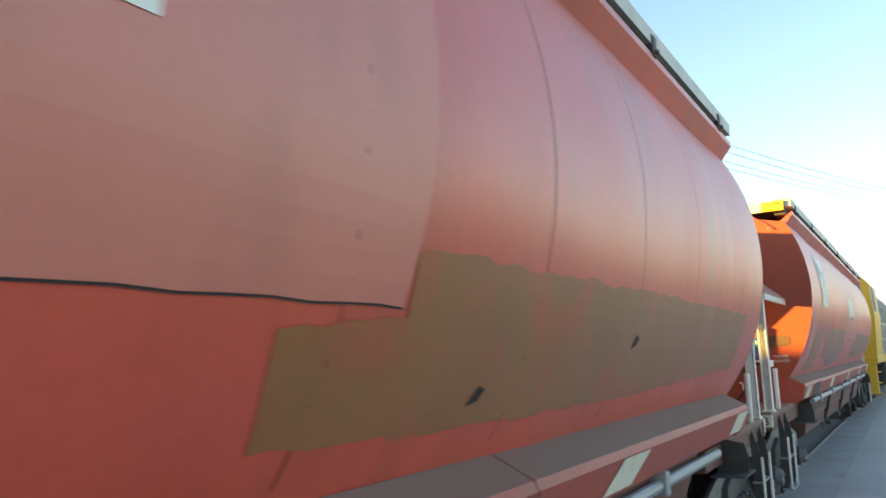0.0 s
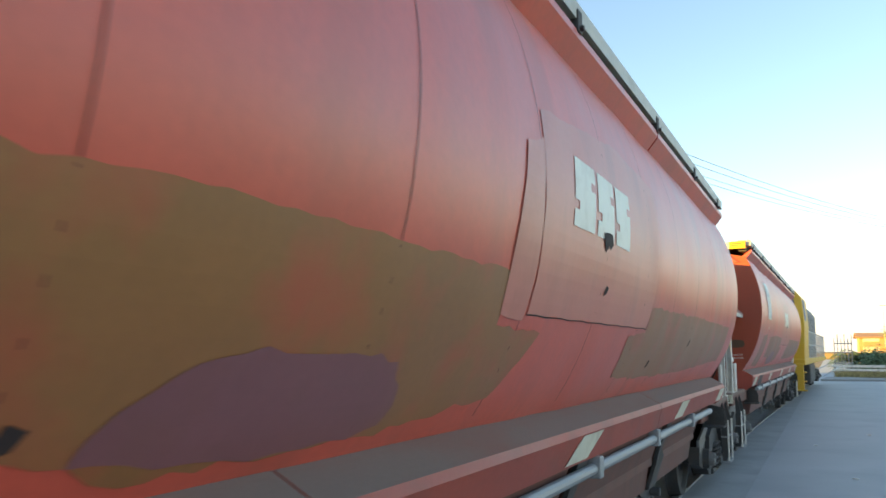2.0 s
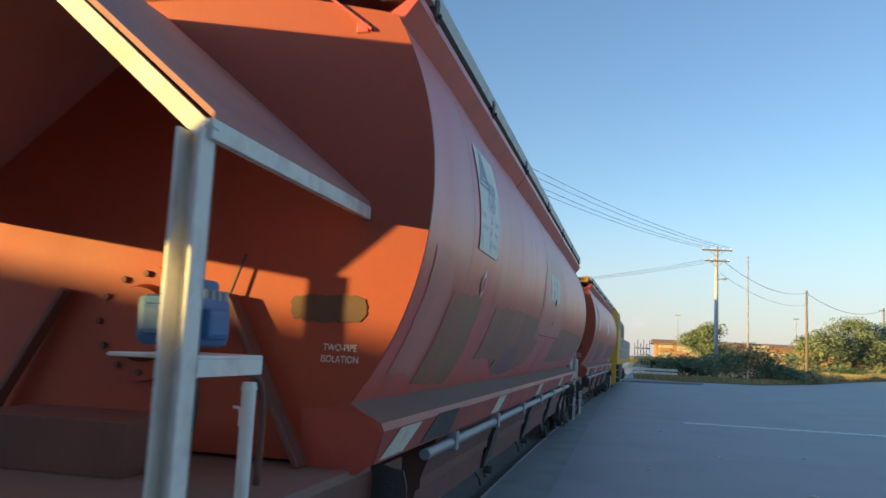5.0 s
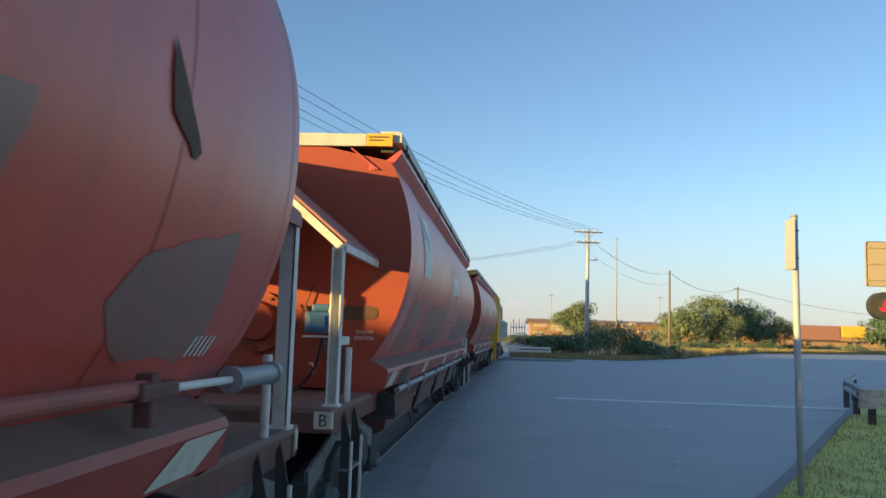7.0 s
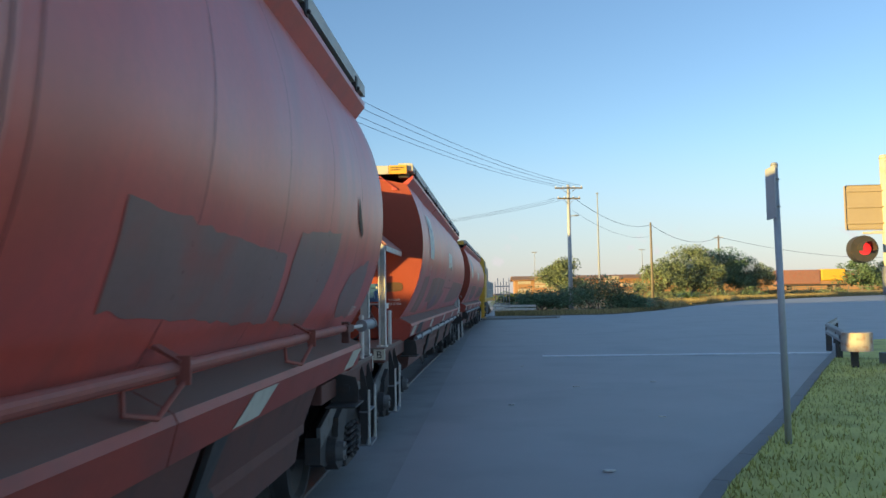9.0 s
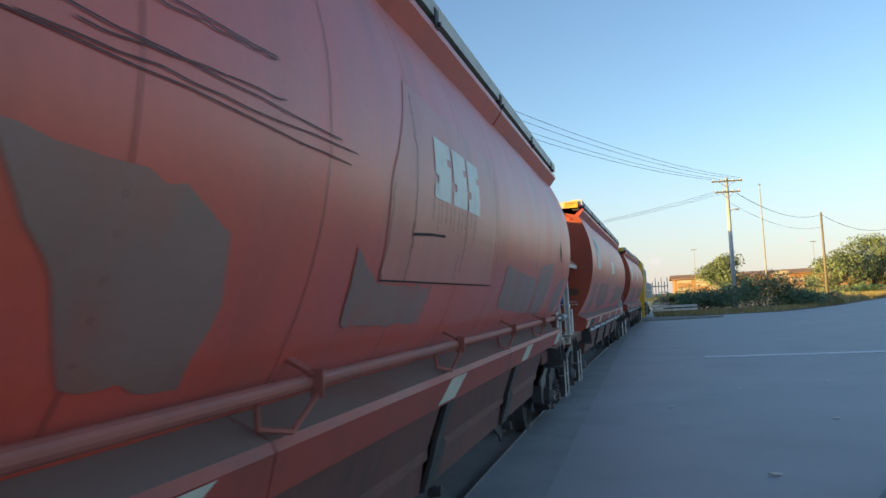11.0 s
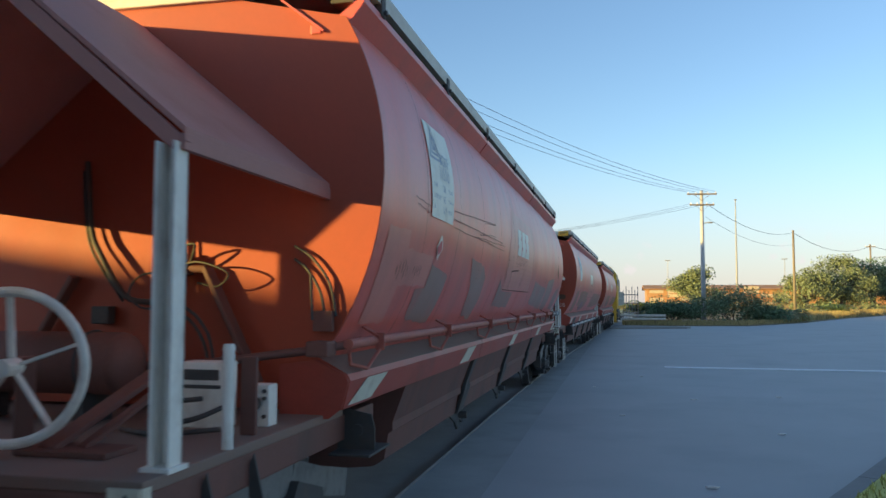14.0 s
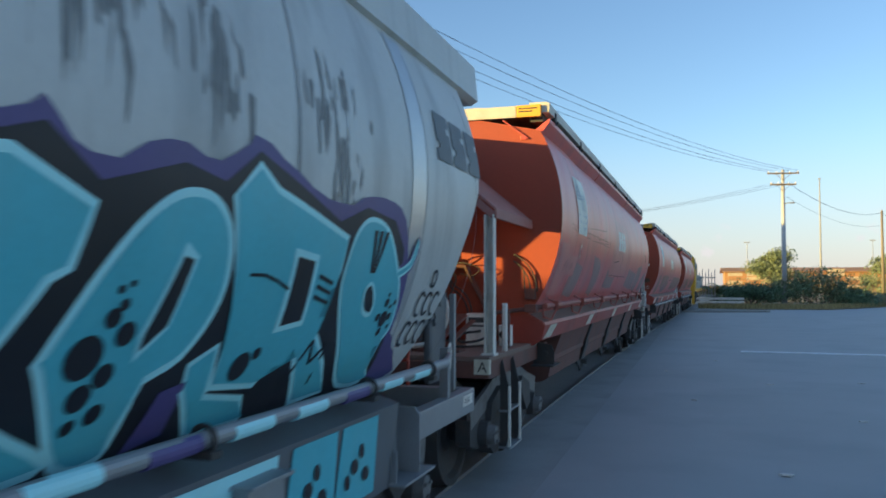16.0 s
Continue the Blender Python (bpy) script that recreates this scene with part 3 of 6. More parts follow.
def hopper_wagon(label, piped, letter_plate):
    w = thing("grain_hopper_wagon", label, "freight wagon", "hopper wagons of the train")
    # bulged shell
    bm = bmesh.new()
    zs = [1.38 + (3.26 - 1.38) * i / 26 for i in range(27)]
    right = [(side_x(z), z) for z in zs]
    sec = right + [(0.6, 3.40), (0.0, 3.43), (-0.6, 3.40)] + [(-x, z) for x, z in right[::-1]]
    ys = [-6.28 + 12.76 * i / 116 for i in range(117)]
    rows = []
    for j, y in enumerate(ys):
        rows.append([])
        for x, z in sec:
            rows[-1].append(bm.verts.new((x + dent(y, z) * (1 if x > 0 else -1) if abs(x) > 1 else x, y, z)))
    for a, b in zip(rows, rows[1:]):
        for i in range(len(sec) - 1):
            bm.faces.new((a[i], a[i + 1], b[i + 1], b[i]))
    part("body", bm, RED, w, "faded oxide-red bulged steel side sheets", True)
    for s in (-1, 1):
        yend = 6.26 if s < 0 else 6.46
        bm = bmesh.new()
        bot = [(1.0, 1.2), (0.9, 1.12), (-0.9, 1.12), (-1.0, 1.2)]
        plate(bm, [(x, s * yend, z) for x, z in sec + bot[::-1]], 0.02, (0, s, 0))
        part("end_wall", bm, RED_END_SHADED, w, "oxide-red end sheet, its colour darkened for shade")
    # weld seams
    k = 0
    for i in range(12):
        y = -5.27 + 1.06 * i
        bm = ribbon([(y + 0.004 * noise.noise((y, z, 1)), z) for z in [1.45 + 0.09 * j for j in range(20)]], 0.005, lift=0.003, step=9)
        part("weld_seam", bm, SEAM, w)
    # eaves: sloped plates, a black strip as the shade of the gap, and pale roof rim
    for sx in (1, -1):
        for a, b in ((-6.25, -2.2), (-2.17, 2.17), (2.2, 6.35)):
            bm = bmesh.new()
            extrude_xz(bm, [(sx * x, z) for x, z in ((1.195, 3.165), (1.335, 3.345), (1.335, 3.385), (1.18, 3.27), (1.165, 3.20))][::sx], a, b)
            part("eave_plate", bm, RED, w, "purplish-red sloped plate under the roof edge")
        bm = bmesh.new()
        extrude_xz(bm, [(sx * x, z) for x, z in ((1.13, 3.36), (1.26, 3.36), (1.26, 3.445), (1.13, 3.445))][::sx], -6.22, 6.32)
        part("gap_shade_strip", bm, BLACK, w, "black strip for the shaded gap under the roof rim")
        bm = bmesh.new()
        extrude_xz(bm, [(sx * x, z) for x, z in ((1.13, 3.445), (1.335, 3.445), (1.335, 3.54), (1.30, 3.552), (1.13, 3.552))][::sx], -6.27, 6.37)
        part("roof_rim", bm, ROOF, w, "pale cream roof rim")
        for y in (-5.9, -4.1, -2.18, 0, 2.18, 4.1, 5.9):
            bm = bmesh.new()
            box(bm, sx * 1.25, sx * 1.345, y - 0.04, y + 0.04, 3.375, 3.50, 0.008)
            rod(bm, (sx * 1.33, y, 3.40), (sx * 1.365, y, 3.40), 0.016, seg=8)
            part("hinge", bm, BLACK, w)
    bm = bmesh.new()
    extrude_xz(bm, [(-1.2, 3.46), (1.2, 3.46), (0.6, 3.535), (-0.6, 3.535)], -6.26, 6.26)
    part("roof", bm, ROOF, w)
    for s in (-1, 1):
        yend = 6.26 if s < 0 else 6.46
        bm = bmesh.new()
        box(bm, -1.24, 1.0, s * 6.26, s * 6.31, 3.40, 3.52, 0.005)
        part("roof_end_rim", bm, ROOF, w)
        bm = bmesh.new()
        box(bm, 1.004, 1.255, s * 6.262, s * 6.315, 3.40, 3.522, 0.004)
        plateob = part("warning_plate", bm, YELLOW, w, "yellow warning plate with illegible print")
        bm = bmesh.new()
        for r in range(2):
            box(bm, 1.03, 1.22 - 0.05 * r, s * 6.3155, s * 6.318, 3.48 - 0.03 * r, 3.492 - 0.03 * r)
        part("print", bm, BLACK, plateob)
        # brace from the eave corner
        for sx in (1, -1):
            bm = bmesh.new()
            beam(bm, (sx * 0.86, s * (yend + 0.03), 3.38), (sx * 1.12, s * (yend + 0.03), 3.18), 0.03, 0.012)
            box(bm, sx * 1.04, sx * 1.10, s * yend, s * (yend + 0.03), 3.17, 3.22, 0.005)
            part("corner_brace", bm, RED, w)
        # gabled canopy over the platform
        for sx in (1, -1):
            bm = bmesh.new()
            plate(bm, [(0, s * 6.2, 3.27), (sx * 1.16, s * 6.2, 2.31), (sx * 1.16, s * 7.75, 2.31), (0, s * 7.75, 3.27)], 0.025, (0, 0, 1))
            part("canopy_sheet", bm, CANOPY, w, "dusty purple-red sloping canopy sheet")
            bm = bmesh.new()
            box(bm, sx * 1.135, sx * 1.165, s * 6.2, s * 7.76, 2.25, 2.312, 0.004)
            beam(bm, (sx * 1.15, s * 7.745, 2.26), (sx * 0.0, s * 7.745, 3.235), 0.03, 0.06)
            part("canopy_edge", bm, WHITE if not piped else CANOPY, w, "folded canopy edge")
            bm = bmesh.new()
            box(bm, sx * 1.06, sx * 1.145, s * 7.70, s * 7.715, 1.10, 2.28, 0.003)
            box(bm, sx * 1.06, sx * 1.073, s * 7.715, s * 7.79, 1.10, 2.28, 0.003)
            box(bm, sx * 1.132, sx * 1.145, s * 7.70, s * 7.79, 1.10, 2.28, 0.003)
            box(bm, sx * 1.04, sx * 1.16, s * 7.68, s * 7.81, 1.095, 1.115, 0.003)
            part("canopy_post", bm, WHITE, w, "weathered white steel post")
            bm = bmesh.new()
            rod(bm, (sx * 1.13, s * 7.33, 1.1), (sx * 1.13, s * 7.33, 1.5), 0.024, seg=14)
            rod(bm, (sx * 1.13, s * 7.33, 1.5), (sx * 1.13, s * 7.33, 1.525), 0.028, 0.022, seg=14)
            part("vent_pipe", bm, WHITE, w, "short white pipe")
        # platform
        bm = bmesh.new()
        box(bm, -1.15, 1.15, s * 6.0, s * 7.95, 1.055, 1.10, 0.008)
        part("platform_deck", bm, DUST, w, "dusty platform deck")
        bm = bmesh.new()
        box(bm, -1.15, 1.15, s * 7.86, s * 7.95, 0.92, 1.055, 0.012)
        part("headstock", bm, GRIMY, w, "dirty red headstock beam")
        for sx in (1, -1):
            bm = bmesh.new()
            box(bm, sx * 1.05, sx * 1.14, s * 5.4, s * 7.86, 0.91, 1.055, 0.012)
            part("side_beam", bm, GRIMY, w, "dirty red side beam of the platform")
        lp = bmesh.new()
        box(lp, 1.022, 1.145, s * 7.95, s * 7.962, 0.955, 1.078, 0.003)
        box(lp, 1.14, 1.152, s * 7.90, s * 7.955, 0.955, 1.078, 0.003)
        lp = part("end_plate", lp, CREAM, w, "white end plate with a black letter")
        bm = lettering(letter_plate, 0, 0, 0.085)
        for v in bm.verts:
            v.co = Vector((1.053 + v.co.y if s < 0 else 1.113 - v.co.y, s * 7.964, 0.975 + v.co.z))
        part("letter", bm, BLACK, lp)
        # steps and gussets at the platform corner
        for sx in (1, -1):
            for yy in (7.55, 7.15):
                bm = bmesh.new()
                plate(bm, [(sx * 1.14, s * yy, 1.0), (sx * 1.14, s * yy, 0.30), (sx * 1.19, s * yy, 0.30), (sx * 1.22, s * yy, 0.42), (sx * 1.22, s * yy, 0.80), (sx * 1.16, s * yy, 1.05)], 0.012, (0, 1, 0))
                part("step_hanger", bm, BLACK, w)
                bm = bmesh.new()
                box(bm, sx * 1.212, sx * 1.232, s * yy - 0.01, s * yy + 0.02, 0.30, 0.82, 0.003)
                part("hanger_edge", bm, WHITE, w)
            for zz, xx in ((0.29, 1.24), (0.60, 1.22)):
                bm = bmesh.new()
                box(bm, sx * 1.13, sx * xx, s * 7.14, s * 7.57, zz, zz + 0.016, 0.003)
                part("footstep", bm, GREY_METAL, w, "grey steel footstep")
            bm = bmesh.new()
            plate(bm, [(sx * 1.1, s * 5.95, 0.86), (sx * 1.1, s * 5.95, 1.10), (sx * 1.30, s * 5.95, 1.06), (sx * 1.32, s * 5.95, 0.98), (sx * 1.32, s * 5.95, 0.86)], 0.014, (0, 1, 0))
            box(bm, sx * 1.1, sx * 1.34, s * 5.7, s * 6.1, 0.845, 0.86, 0.004)
            rod(bm, (sx * 1.22, s * 5.93, 0.97), (sx * 1.22, s * 5.97, 0.97), 0.035, seg=12)
            part("jacking_bracket", bm, BLACK, w)
            bm = bmesh.new()
            plate(bm, [(sx * x, s * 6.302, z) for x, z in ((0.90, 1.36), (1.10, 1.39), (1.275, 1.31), (1.288, 1.275), (1.25, 1.135), (1.18, 1.08), (0.90, 1.08))], 0.012, (0, s, 0))
            part("ledge_end", bm, SKIRT, w, "dirty red end plate of the ledge")
        # coupler and hoses
        bm = bmesh.new()
        box(bm, -0.11, 0.11, s * 7.9, s * 8.12, 0.75, 0.95, 0.03)
        box(bm, -0.16, 0.16, s * 8.06, s * 8.2, 0.70, 1.0, 0.05)
        part("coupler", bm, BLACK, w, "grimy knuckle coupler")
        bm = bmesh.new()
        pipe(bm, [(0.35, s * 7.9, 0.85), (0.36, s * 8.05, 0.7), (0.33, s * 8.2, 0.5), (0.25, s * 8.35, 0.42), (0.15, s * 8.45, 0.46)], 0.022)
        part("air_hose", bm, BLACK, w)
    # ledge, skirt, plates, chutes
    for sx in (1, -1):
        for a, b in ((-6.3, -2.255), (-2.245, 2.245), (2.255, 6.3)):
            bm = bmesh.new()
            sill(bm, a, b, sx)
            me = part("skirt", bm, [SKIRT, DUST], w, "oxide-red skirt with a dusty grey ledge").data
            for p in me.polygons:
                if p.normal.z > 0.5:
                    p.material_index = 1
        for y in (-6.0, -3.0, 0.12, 3.2, 5.88):
            bm = bmesh.new()
            plate(bm, [(sx * 1.297, y - 0.02, 1.275), (sx * 1.297, y + 0.38, 1.275), (sx * 1.262, y + 0.14, 1.145), (sx * 1.262, y - 0.25, 1.145)], 0.004, (sx, 0, 0.2))
            part("reflector", bm, CREAM, w, "cream slanted reflector plate")
        for a, b in ((-4.9, -2.5), (-2.2, 0.1), (0.4, 2.7), (3.0, 4.9)):
            bm = bmesh.new()
            extrude_xz(bm, [(sx * x, z) for x, z in ((1.22, 1.13), (1.12, 0.86), (1.12, 0.80), (1.09, 0.78), (1.06, 0.60), (0.98, 0.55), (0.5, 0.5), (0.5, 1.2))][::sx], a, b)
            part("chute", bm, GRIMY, w, "dirty red discharge chute below the skirt")
        for a in (-2.35, 0.25, 2.85):
            bm = bmesh.new()
            # first plate is black for the shade between chutes; door gear hangs below
            plate(bm, [(sx * 1.215, a - 0.06, 1.13), (sx * 1.215, a + 0.14, 1.13), (sx * 1.13, a + 0.08, 0.90), (sx * 1.13, a + 0.16, 0.84), (sx * 1.06, a + 0.10, 0.60),
                       (sx * 1.06, a - 0.16, 0.60), (sx * 1.12, a - 0.12, 0.80), (sx * 1.13, a - 0.08, 0.88)], 0.03, (sx, 0, 0.2))
            plate(bm, [(sx * 1.03, a - 0.34, 0.60), (sx * 1.05, a + 0.20, 0.64), (sx * 1.05, a + 0.16, 0.47), (sx * 1.04, a + 0.08, 0.52), (sx * 1.03, a + 0.02, 0.42), (sx * 1.03, a - 0.08, 0.50)], 0.02, (sx, 0, 0))
            rod(bm, (sx * 0.98, a + 0.06, 0.56), (sx * 1.14, a + 0.06, 0.56), 0.035, seg=10)
            part("door_gear_and_gap_shade", bm, BLACK, w, "black discharge door gear with a plate for the gap's shade")
    if not piped:
        bm = bmesh.new()
        pipe(bm, [(1.24, -5.3, 1.06), (1.24, 5.3, 1.06)], 0.032, 12)
        for y in (-4.6, -2.9, -1.2, 0.5, 2.2, 3.9):
            box(bm, 1.2, 1.285, y - 0.04, y + 0.04, 1.01, 1.13, 0.008)
        part("brake_pipe", bm, GREY_METAL, w, "grey pipe slung below the skirt")
    else:
        bm = bmesh.new()
        pipe(bm, [(1.30, -6.35, 1.475), (1.30, 5.5, 1.475)], 0.028, 14)
        part("handrail_pipe", bm, PIPE_RED, w, "dusty red pipe along the ledge")
        for y in (-5.9, -4.05, -2.0, 0.2, 2.2, 4.2):
            bm = bmesh.new()
            beam(bm, (1.33, y, 1.50), (1.18, y + 0.02, 1.58), 0.05, 0.012)
            beam(bm, (1.335, y, 1.52), (1.335, y, 1.42), 0.05, 0.012)
            pipe(bm, [(1.335, y, 1.43), (1.31, y - 0.16, 1.33), (1.26, y - 0.30, 1.36), (1.24, y - 0.27, 1.46), (1.30, y - 0.24, 1.50)], 0.010, 6)
            part("pipe_bracket", bm, PIPE_RED, w, "bent strap bracket")
        cyl = bmesh.new()
        rod(cyl, (1.30, 6.30, 1.46), (1.30, 6.80, 1.46), 0.043, seg=20)
        rod(cyl, (1.30, 6.26, 1.46), (1.30, 6.31, 1.46), 0.052, seg=20)
        rod(cyl, (1.30, 6.79, 1.46), (1.30, 6.84, 1.46), 0.052, seg=20)
        part("cylinder", cyl, GREY_METAL, w, "grey air cylinder on the ledge")
        bm = bmesh.new()
        rod(bm, (1.30, 5.68, 1.465), (1.30, 6.28, 1.46), 0.015, seg=12)
        part("piston_rod", bm, WHITE, w, "white piston rod")
        bm = bmesh.new()
        box(bm, 1.25, 1.34, 5.42, 5.68, 1.44, 1.495, 0.012)
        box(bm, 1.27, 1.33, 5.50, 5.56, 1.36, 1.52, 0.01)
        part("rod_clamp", bm, GRIMY, w, "dirty clamp joining pipe and piston rod")
    # centre sill
    bm = bmesh.new()
    box(bm, -0.25, 0.25, -7.9, 7.9, 0.75, 1.06, 0.02)
    part("centre_sill", bm, BLACK, w)
    for s in (-1, 1):
        ALL_WHEELS.extend(bogie(w, s * 6.95))
    WAGONS.append(w)
    return w


def emblem(w, y, z, mat, zc=ARC_Z, xm=ARC_X, wd=1.15, ht=0.32):
    """Operator's mark as three plain leaning blocks with notched sides."""
    for k in range(3):
        y0, a, s = y + k * wd / 3, wd / 3 - 0.05, 0.03
        bm = bmesh.new()
        us, vs = (0.0, 0.22, 0.78, 1.0), (0.0, 0.25, 0.38, 0.62, 0.75, 1.0)
        grid = [[bm.verts.new((0, y0 + u * a + v * s, z + v * ht)) for u in us] for v in vs]
        for j in range(5):
            for i in range(3):
                if (i, j) not in ((0, 1), (2, 3)):
                    bm.faces.new((grid[j][i], grid[j][i + 1], grid[j + 1][i + 1], grid[j + 1][i]))
        part("emblem", on_side(bm, zc, xm, lift=0.006), mat, w, "plain block of the operator's mark")


def side_label(w, code, number, tare, y=-5.1):
    """White data panel with its figures, and the hazard diamond below it."""
    p = part("data_panel", patch([(y, 2.27), (y + 0.68, 2.27), (y + 0.68, 2.93), (y, 2.93)], lift=0.006), PANEL, w, "white data panel with blue-grey figures")
    def put(text, yy, zz, size, wide=1.0):
        part("letters", on_side(lettering(text, y + yy, zz, size, wide), lift=0.008, step=0.05), INK, p)
    put(code, 0.27, 2.66, 0.085, 0.9)
    put(number, 0.22, 2.555, 0.095, 0.8)
    for i, (a, b, c) in enumerate((("TARE", tare, "TONNES"), ("CAPACITY", "66", "TONNES"), ("UL", "16.9", "METRES"))):
        zz = 2.48 - 0.075 * i
        put(a, 0.035, zz, 0.03)
        put(b, 0.30, zz - 0.012, 0.05)
        put(c, 0.46, zz, 0.026)
    for r0, r1 in ((0.17, 0.135), (0.10, 0.07), (0.035, 0.0)):
        c = (y + 0.17, 2.79)
        o = [(c[0] + r0 * 1.05 * math.cos(a), c[1] - 0.03 + r0 * math.sin(a)) for a in (math.pi / 2, math.pi * 7 / 6, math.pi * 11 / 6)]
        bm = bmesh.new()
        if r1:
            i2 = [(c[0] + r1 * 1.05 * math.cos(a), c[1] - 0.03 + r1 * math.sin(a)) for a in (math.pi / 2, math.pi * 7 / 6, math.pi * 11 / 6)]
            vo, vi = [bm.verts.new((0, *q)) for q in o], [bm.verts.new((0, *q)) for q in i2]
            for k in range(3):
                bm.faces.new((vo[k], vo[(k + 1) % 3], vi[(k + 1) % 3], vi[k]))
        else:
            bm.faces.new([bm.verts.new((0, *q)) for q in o])
        part("triangle_mark", on_side(bm, lift=0.008), INK, p)
    d = part("hazard_diamond", patch([(y + 0.385, 2.175), (y + 0.285, 2.085), (y + 0.385, 1.995), (y + 0.485, 2.085)], lift=0.006), PANEL, w, "faded red and white hazard diamond")
    part("red_field", patch([(y + 0.40, 2.135), (y + 0.365, 2.125), (y + 0.30, 2.09), (y + 0.36, 2.03), (y + 0.40, 2.035), (y + 0.462, 2.08)], 0.004, 2, lift=0.008), HAZARD, d)


def tube(bm, pts, r, seg=8):
    """One smooth bent pipe through points."""
    P = [Vector(p) for p in pts]
    P = [2 * P[0] - P[1]] + P + [2 * P[-1] - P[-2]]
    line = []
    for i in range(1, len(P) - 2):
        p0, p1, p2, p3 = P[i - 1:i + 3]
        for k in range(5):
            t = k / 5
            line.append(0.5 * (2 * p1 + (p2 - p0) * t + (2 * p0 - 5 * p1 + 4 * p2 - p3) * t * t + (3 * p1 - p0 - 3 * p2 + p3) * t ** 3))
    line.append(P[-2])
    rows = []
    for i, p in enumerate(line):
        d = (line[min(i + 1, len(line) - 1)] - line[max(i - 1, 0)]).normalized()
        u = d.cross(Vector((0.3, 1, 0.1))).normalized()
        v = d.cross(u)
        rows.append([bm.verts.new(p + (u * math.cos(2 * math.pi * k / seg) + v * math.sin(2 * math.pi * k / seg)) * r) for k in range(seg)])
    for a, b in zip(rows, rows[1:]):
        for k in range(seg):
            bm.faces.new((a[k], a[(k + 1) % seg], b[(k + 1) % seg], b[k]))
    bm.faces.new(rows[0][::-1])
    bm.faces.new(rows[-1])
    return bm


def end_gear(w, s, wheel):
    """Brake gear and pipes on the platform; s: which end."""
    def hose(pts, r, mat=BLACK, label="black air hose", name="hose"):
        part(name, tube(bmesh.new(), [(x, s * y, z) for x, y, z in pts], r), mat, w, label, True)

    def bar(name, a, b, wd, th, mat, label=""):
        part(name, beam(bmesh.new(), (a[0], s * a[1], a[2]), (b[0], s * b[1], b[2]), wd, th, 0.004), mat, w, label)

    def block(name, x0, x1, y0, y1, z0, z1, mat, label="", bevel=0.006):
        return part(name, box(bmesh.new(), x0, x1, s * y0, s * y1, z0, z1, bevel), mat, w, label)

    if wheel:
        bm = bmesh.new()
        rod(bm, (-0.75, s * 6.8, 1.39), (0.28, s * 6.8, 1.39), 0.155, seg=28)
        for x in (-0.75, 0.28):
            bmesh.ops.create_uvsphere(bm, u_segments=24, v_segments=12, radius=0.155, matrix=Matrix.Translation((x, s * 6.8, 1.39)) @ Matrix.Diagonal((0.55, 1, 1, 1)))
        part("air_tank", bm, GRIMY, w, "dull red air reservoir", True)
        for x in (-0.5, 0.12):
            bm = bmesh.new()
            ring(bm, (x, s * 6.8, 1.39), (1, 0, 0), 0.16, 0.007, 28, 6)
            box(bm, x - 0.03, x + 0.03, s * 6.68, s * 6.92, 1.1, 1.25, 0.005)
            part("tank_strap", bm, BLACK, w)
        # hoses bunched on the end sheet
        hose([(-0.30, 6.33, 2.5), (-0.25, 6.35, 2.12), (-0.17, 6.37, 1.96), (0.01, 6.40, 1.73), (0.16, 6.36, 1.69)], 0.017)
        hose([(-0.33, 6.32, 2.45), (-0.29, 6.33, 2.10), (-0.20, 6.35, 1.92), (-0.02, 6.37, 1.70)], 0.008)
        for k, (x, top) in enumerate(((0.20, 2.02), (0.225, 2.10), (0.25, 2.08), (0.29, 2.06))):
            hose([(x + 0.02, 6.34, top), (x, 6.36, 1.8), (x - 0.012, 6.37, 1.5), (x - 0.01 + 0.01 * k, 6.36, 1.12)], 0.007)
        hose([(0.30, 6.36, 1.90), (0.34, 6.40, 1.98), (0.44, 6.42, 2.01), (0.40, 6.38, 1.93), (0.36, 6.34, 1.88)], 0.007)
        hose([(0.33, 6.36, 1.90), (0.48, 6.42, 1.91), (0.64, 6.42, 1.85), (0.56, 6.38, 1.78), (0.42, 6.34, 1.80)], 0.006)
        hose([(0.31, 6.37, 1.86), (0.35, 6.42, 1.71), (0.49, 6.44, 1.60), (0.555, 6.42, 1.45), (0.57, 6.40, 1.15)], 0.009)
        hose([(0.30, 6.36, 1.85), (0.33, 6.40, 1.67), (0.45, 6.42, 1.57), (0.515, 6.40, 1.42), (0.53, 6.38, 1.15)], 0.009)
        hose([(0.32, 6.38, 1.85), (0.40, 6.44, 1.74), (0.33, 6.46, 1.56), (0.25, 6.42, 1.42), (0.22, 6.40, 1.15)], 0.008)
        hose([(0.24, 6.36, 1.86), (0.12, 6.42, 1.84), (0.06, 6.44, 1.74), (0.14, 6.42, 1.66), (0.26, 6.36, 1.68)], 0.006)
        bm = bmesh.new()
        box(bm, 0.255, 0.37, s * 6.29, s * 6.38, 1.845, 1.915, 0.008)
        for x, z in ((0.27, 1.93), (0.31, 1.94), (0.35, 1.93), (0.28, 1.83), (0.34, 1.82)):
            rod(bm, (x, s * 6.36, z - 0.03), (x, s * 6.36, z + 0.03), 0.016, seg=10)
        rod(bm, (0.36, s * 6.35, 1.88), (0.47, s * 6.35, 1.875), 0.022, seg=12)
        part("valve", bm, GRIMY, w, "dirty valve manifold with hose unions")
        bar("strut", (0.47, 6.33, 1.88), (0.88, 6.36, 1.10), 0.085, 0.03, GRIMY, "leaning dirty red strut")
        bar("strut", (-0.36, 6.33, 1.84), (-0.80, 6.36, 1.10), 0.085, 0.03, GRIMY, "leaning dirty red strut")
        block("junction_box", -0.23, -0.12, 6.29, 6.36, 1.57, 1.67, BLACK)
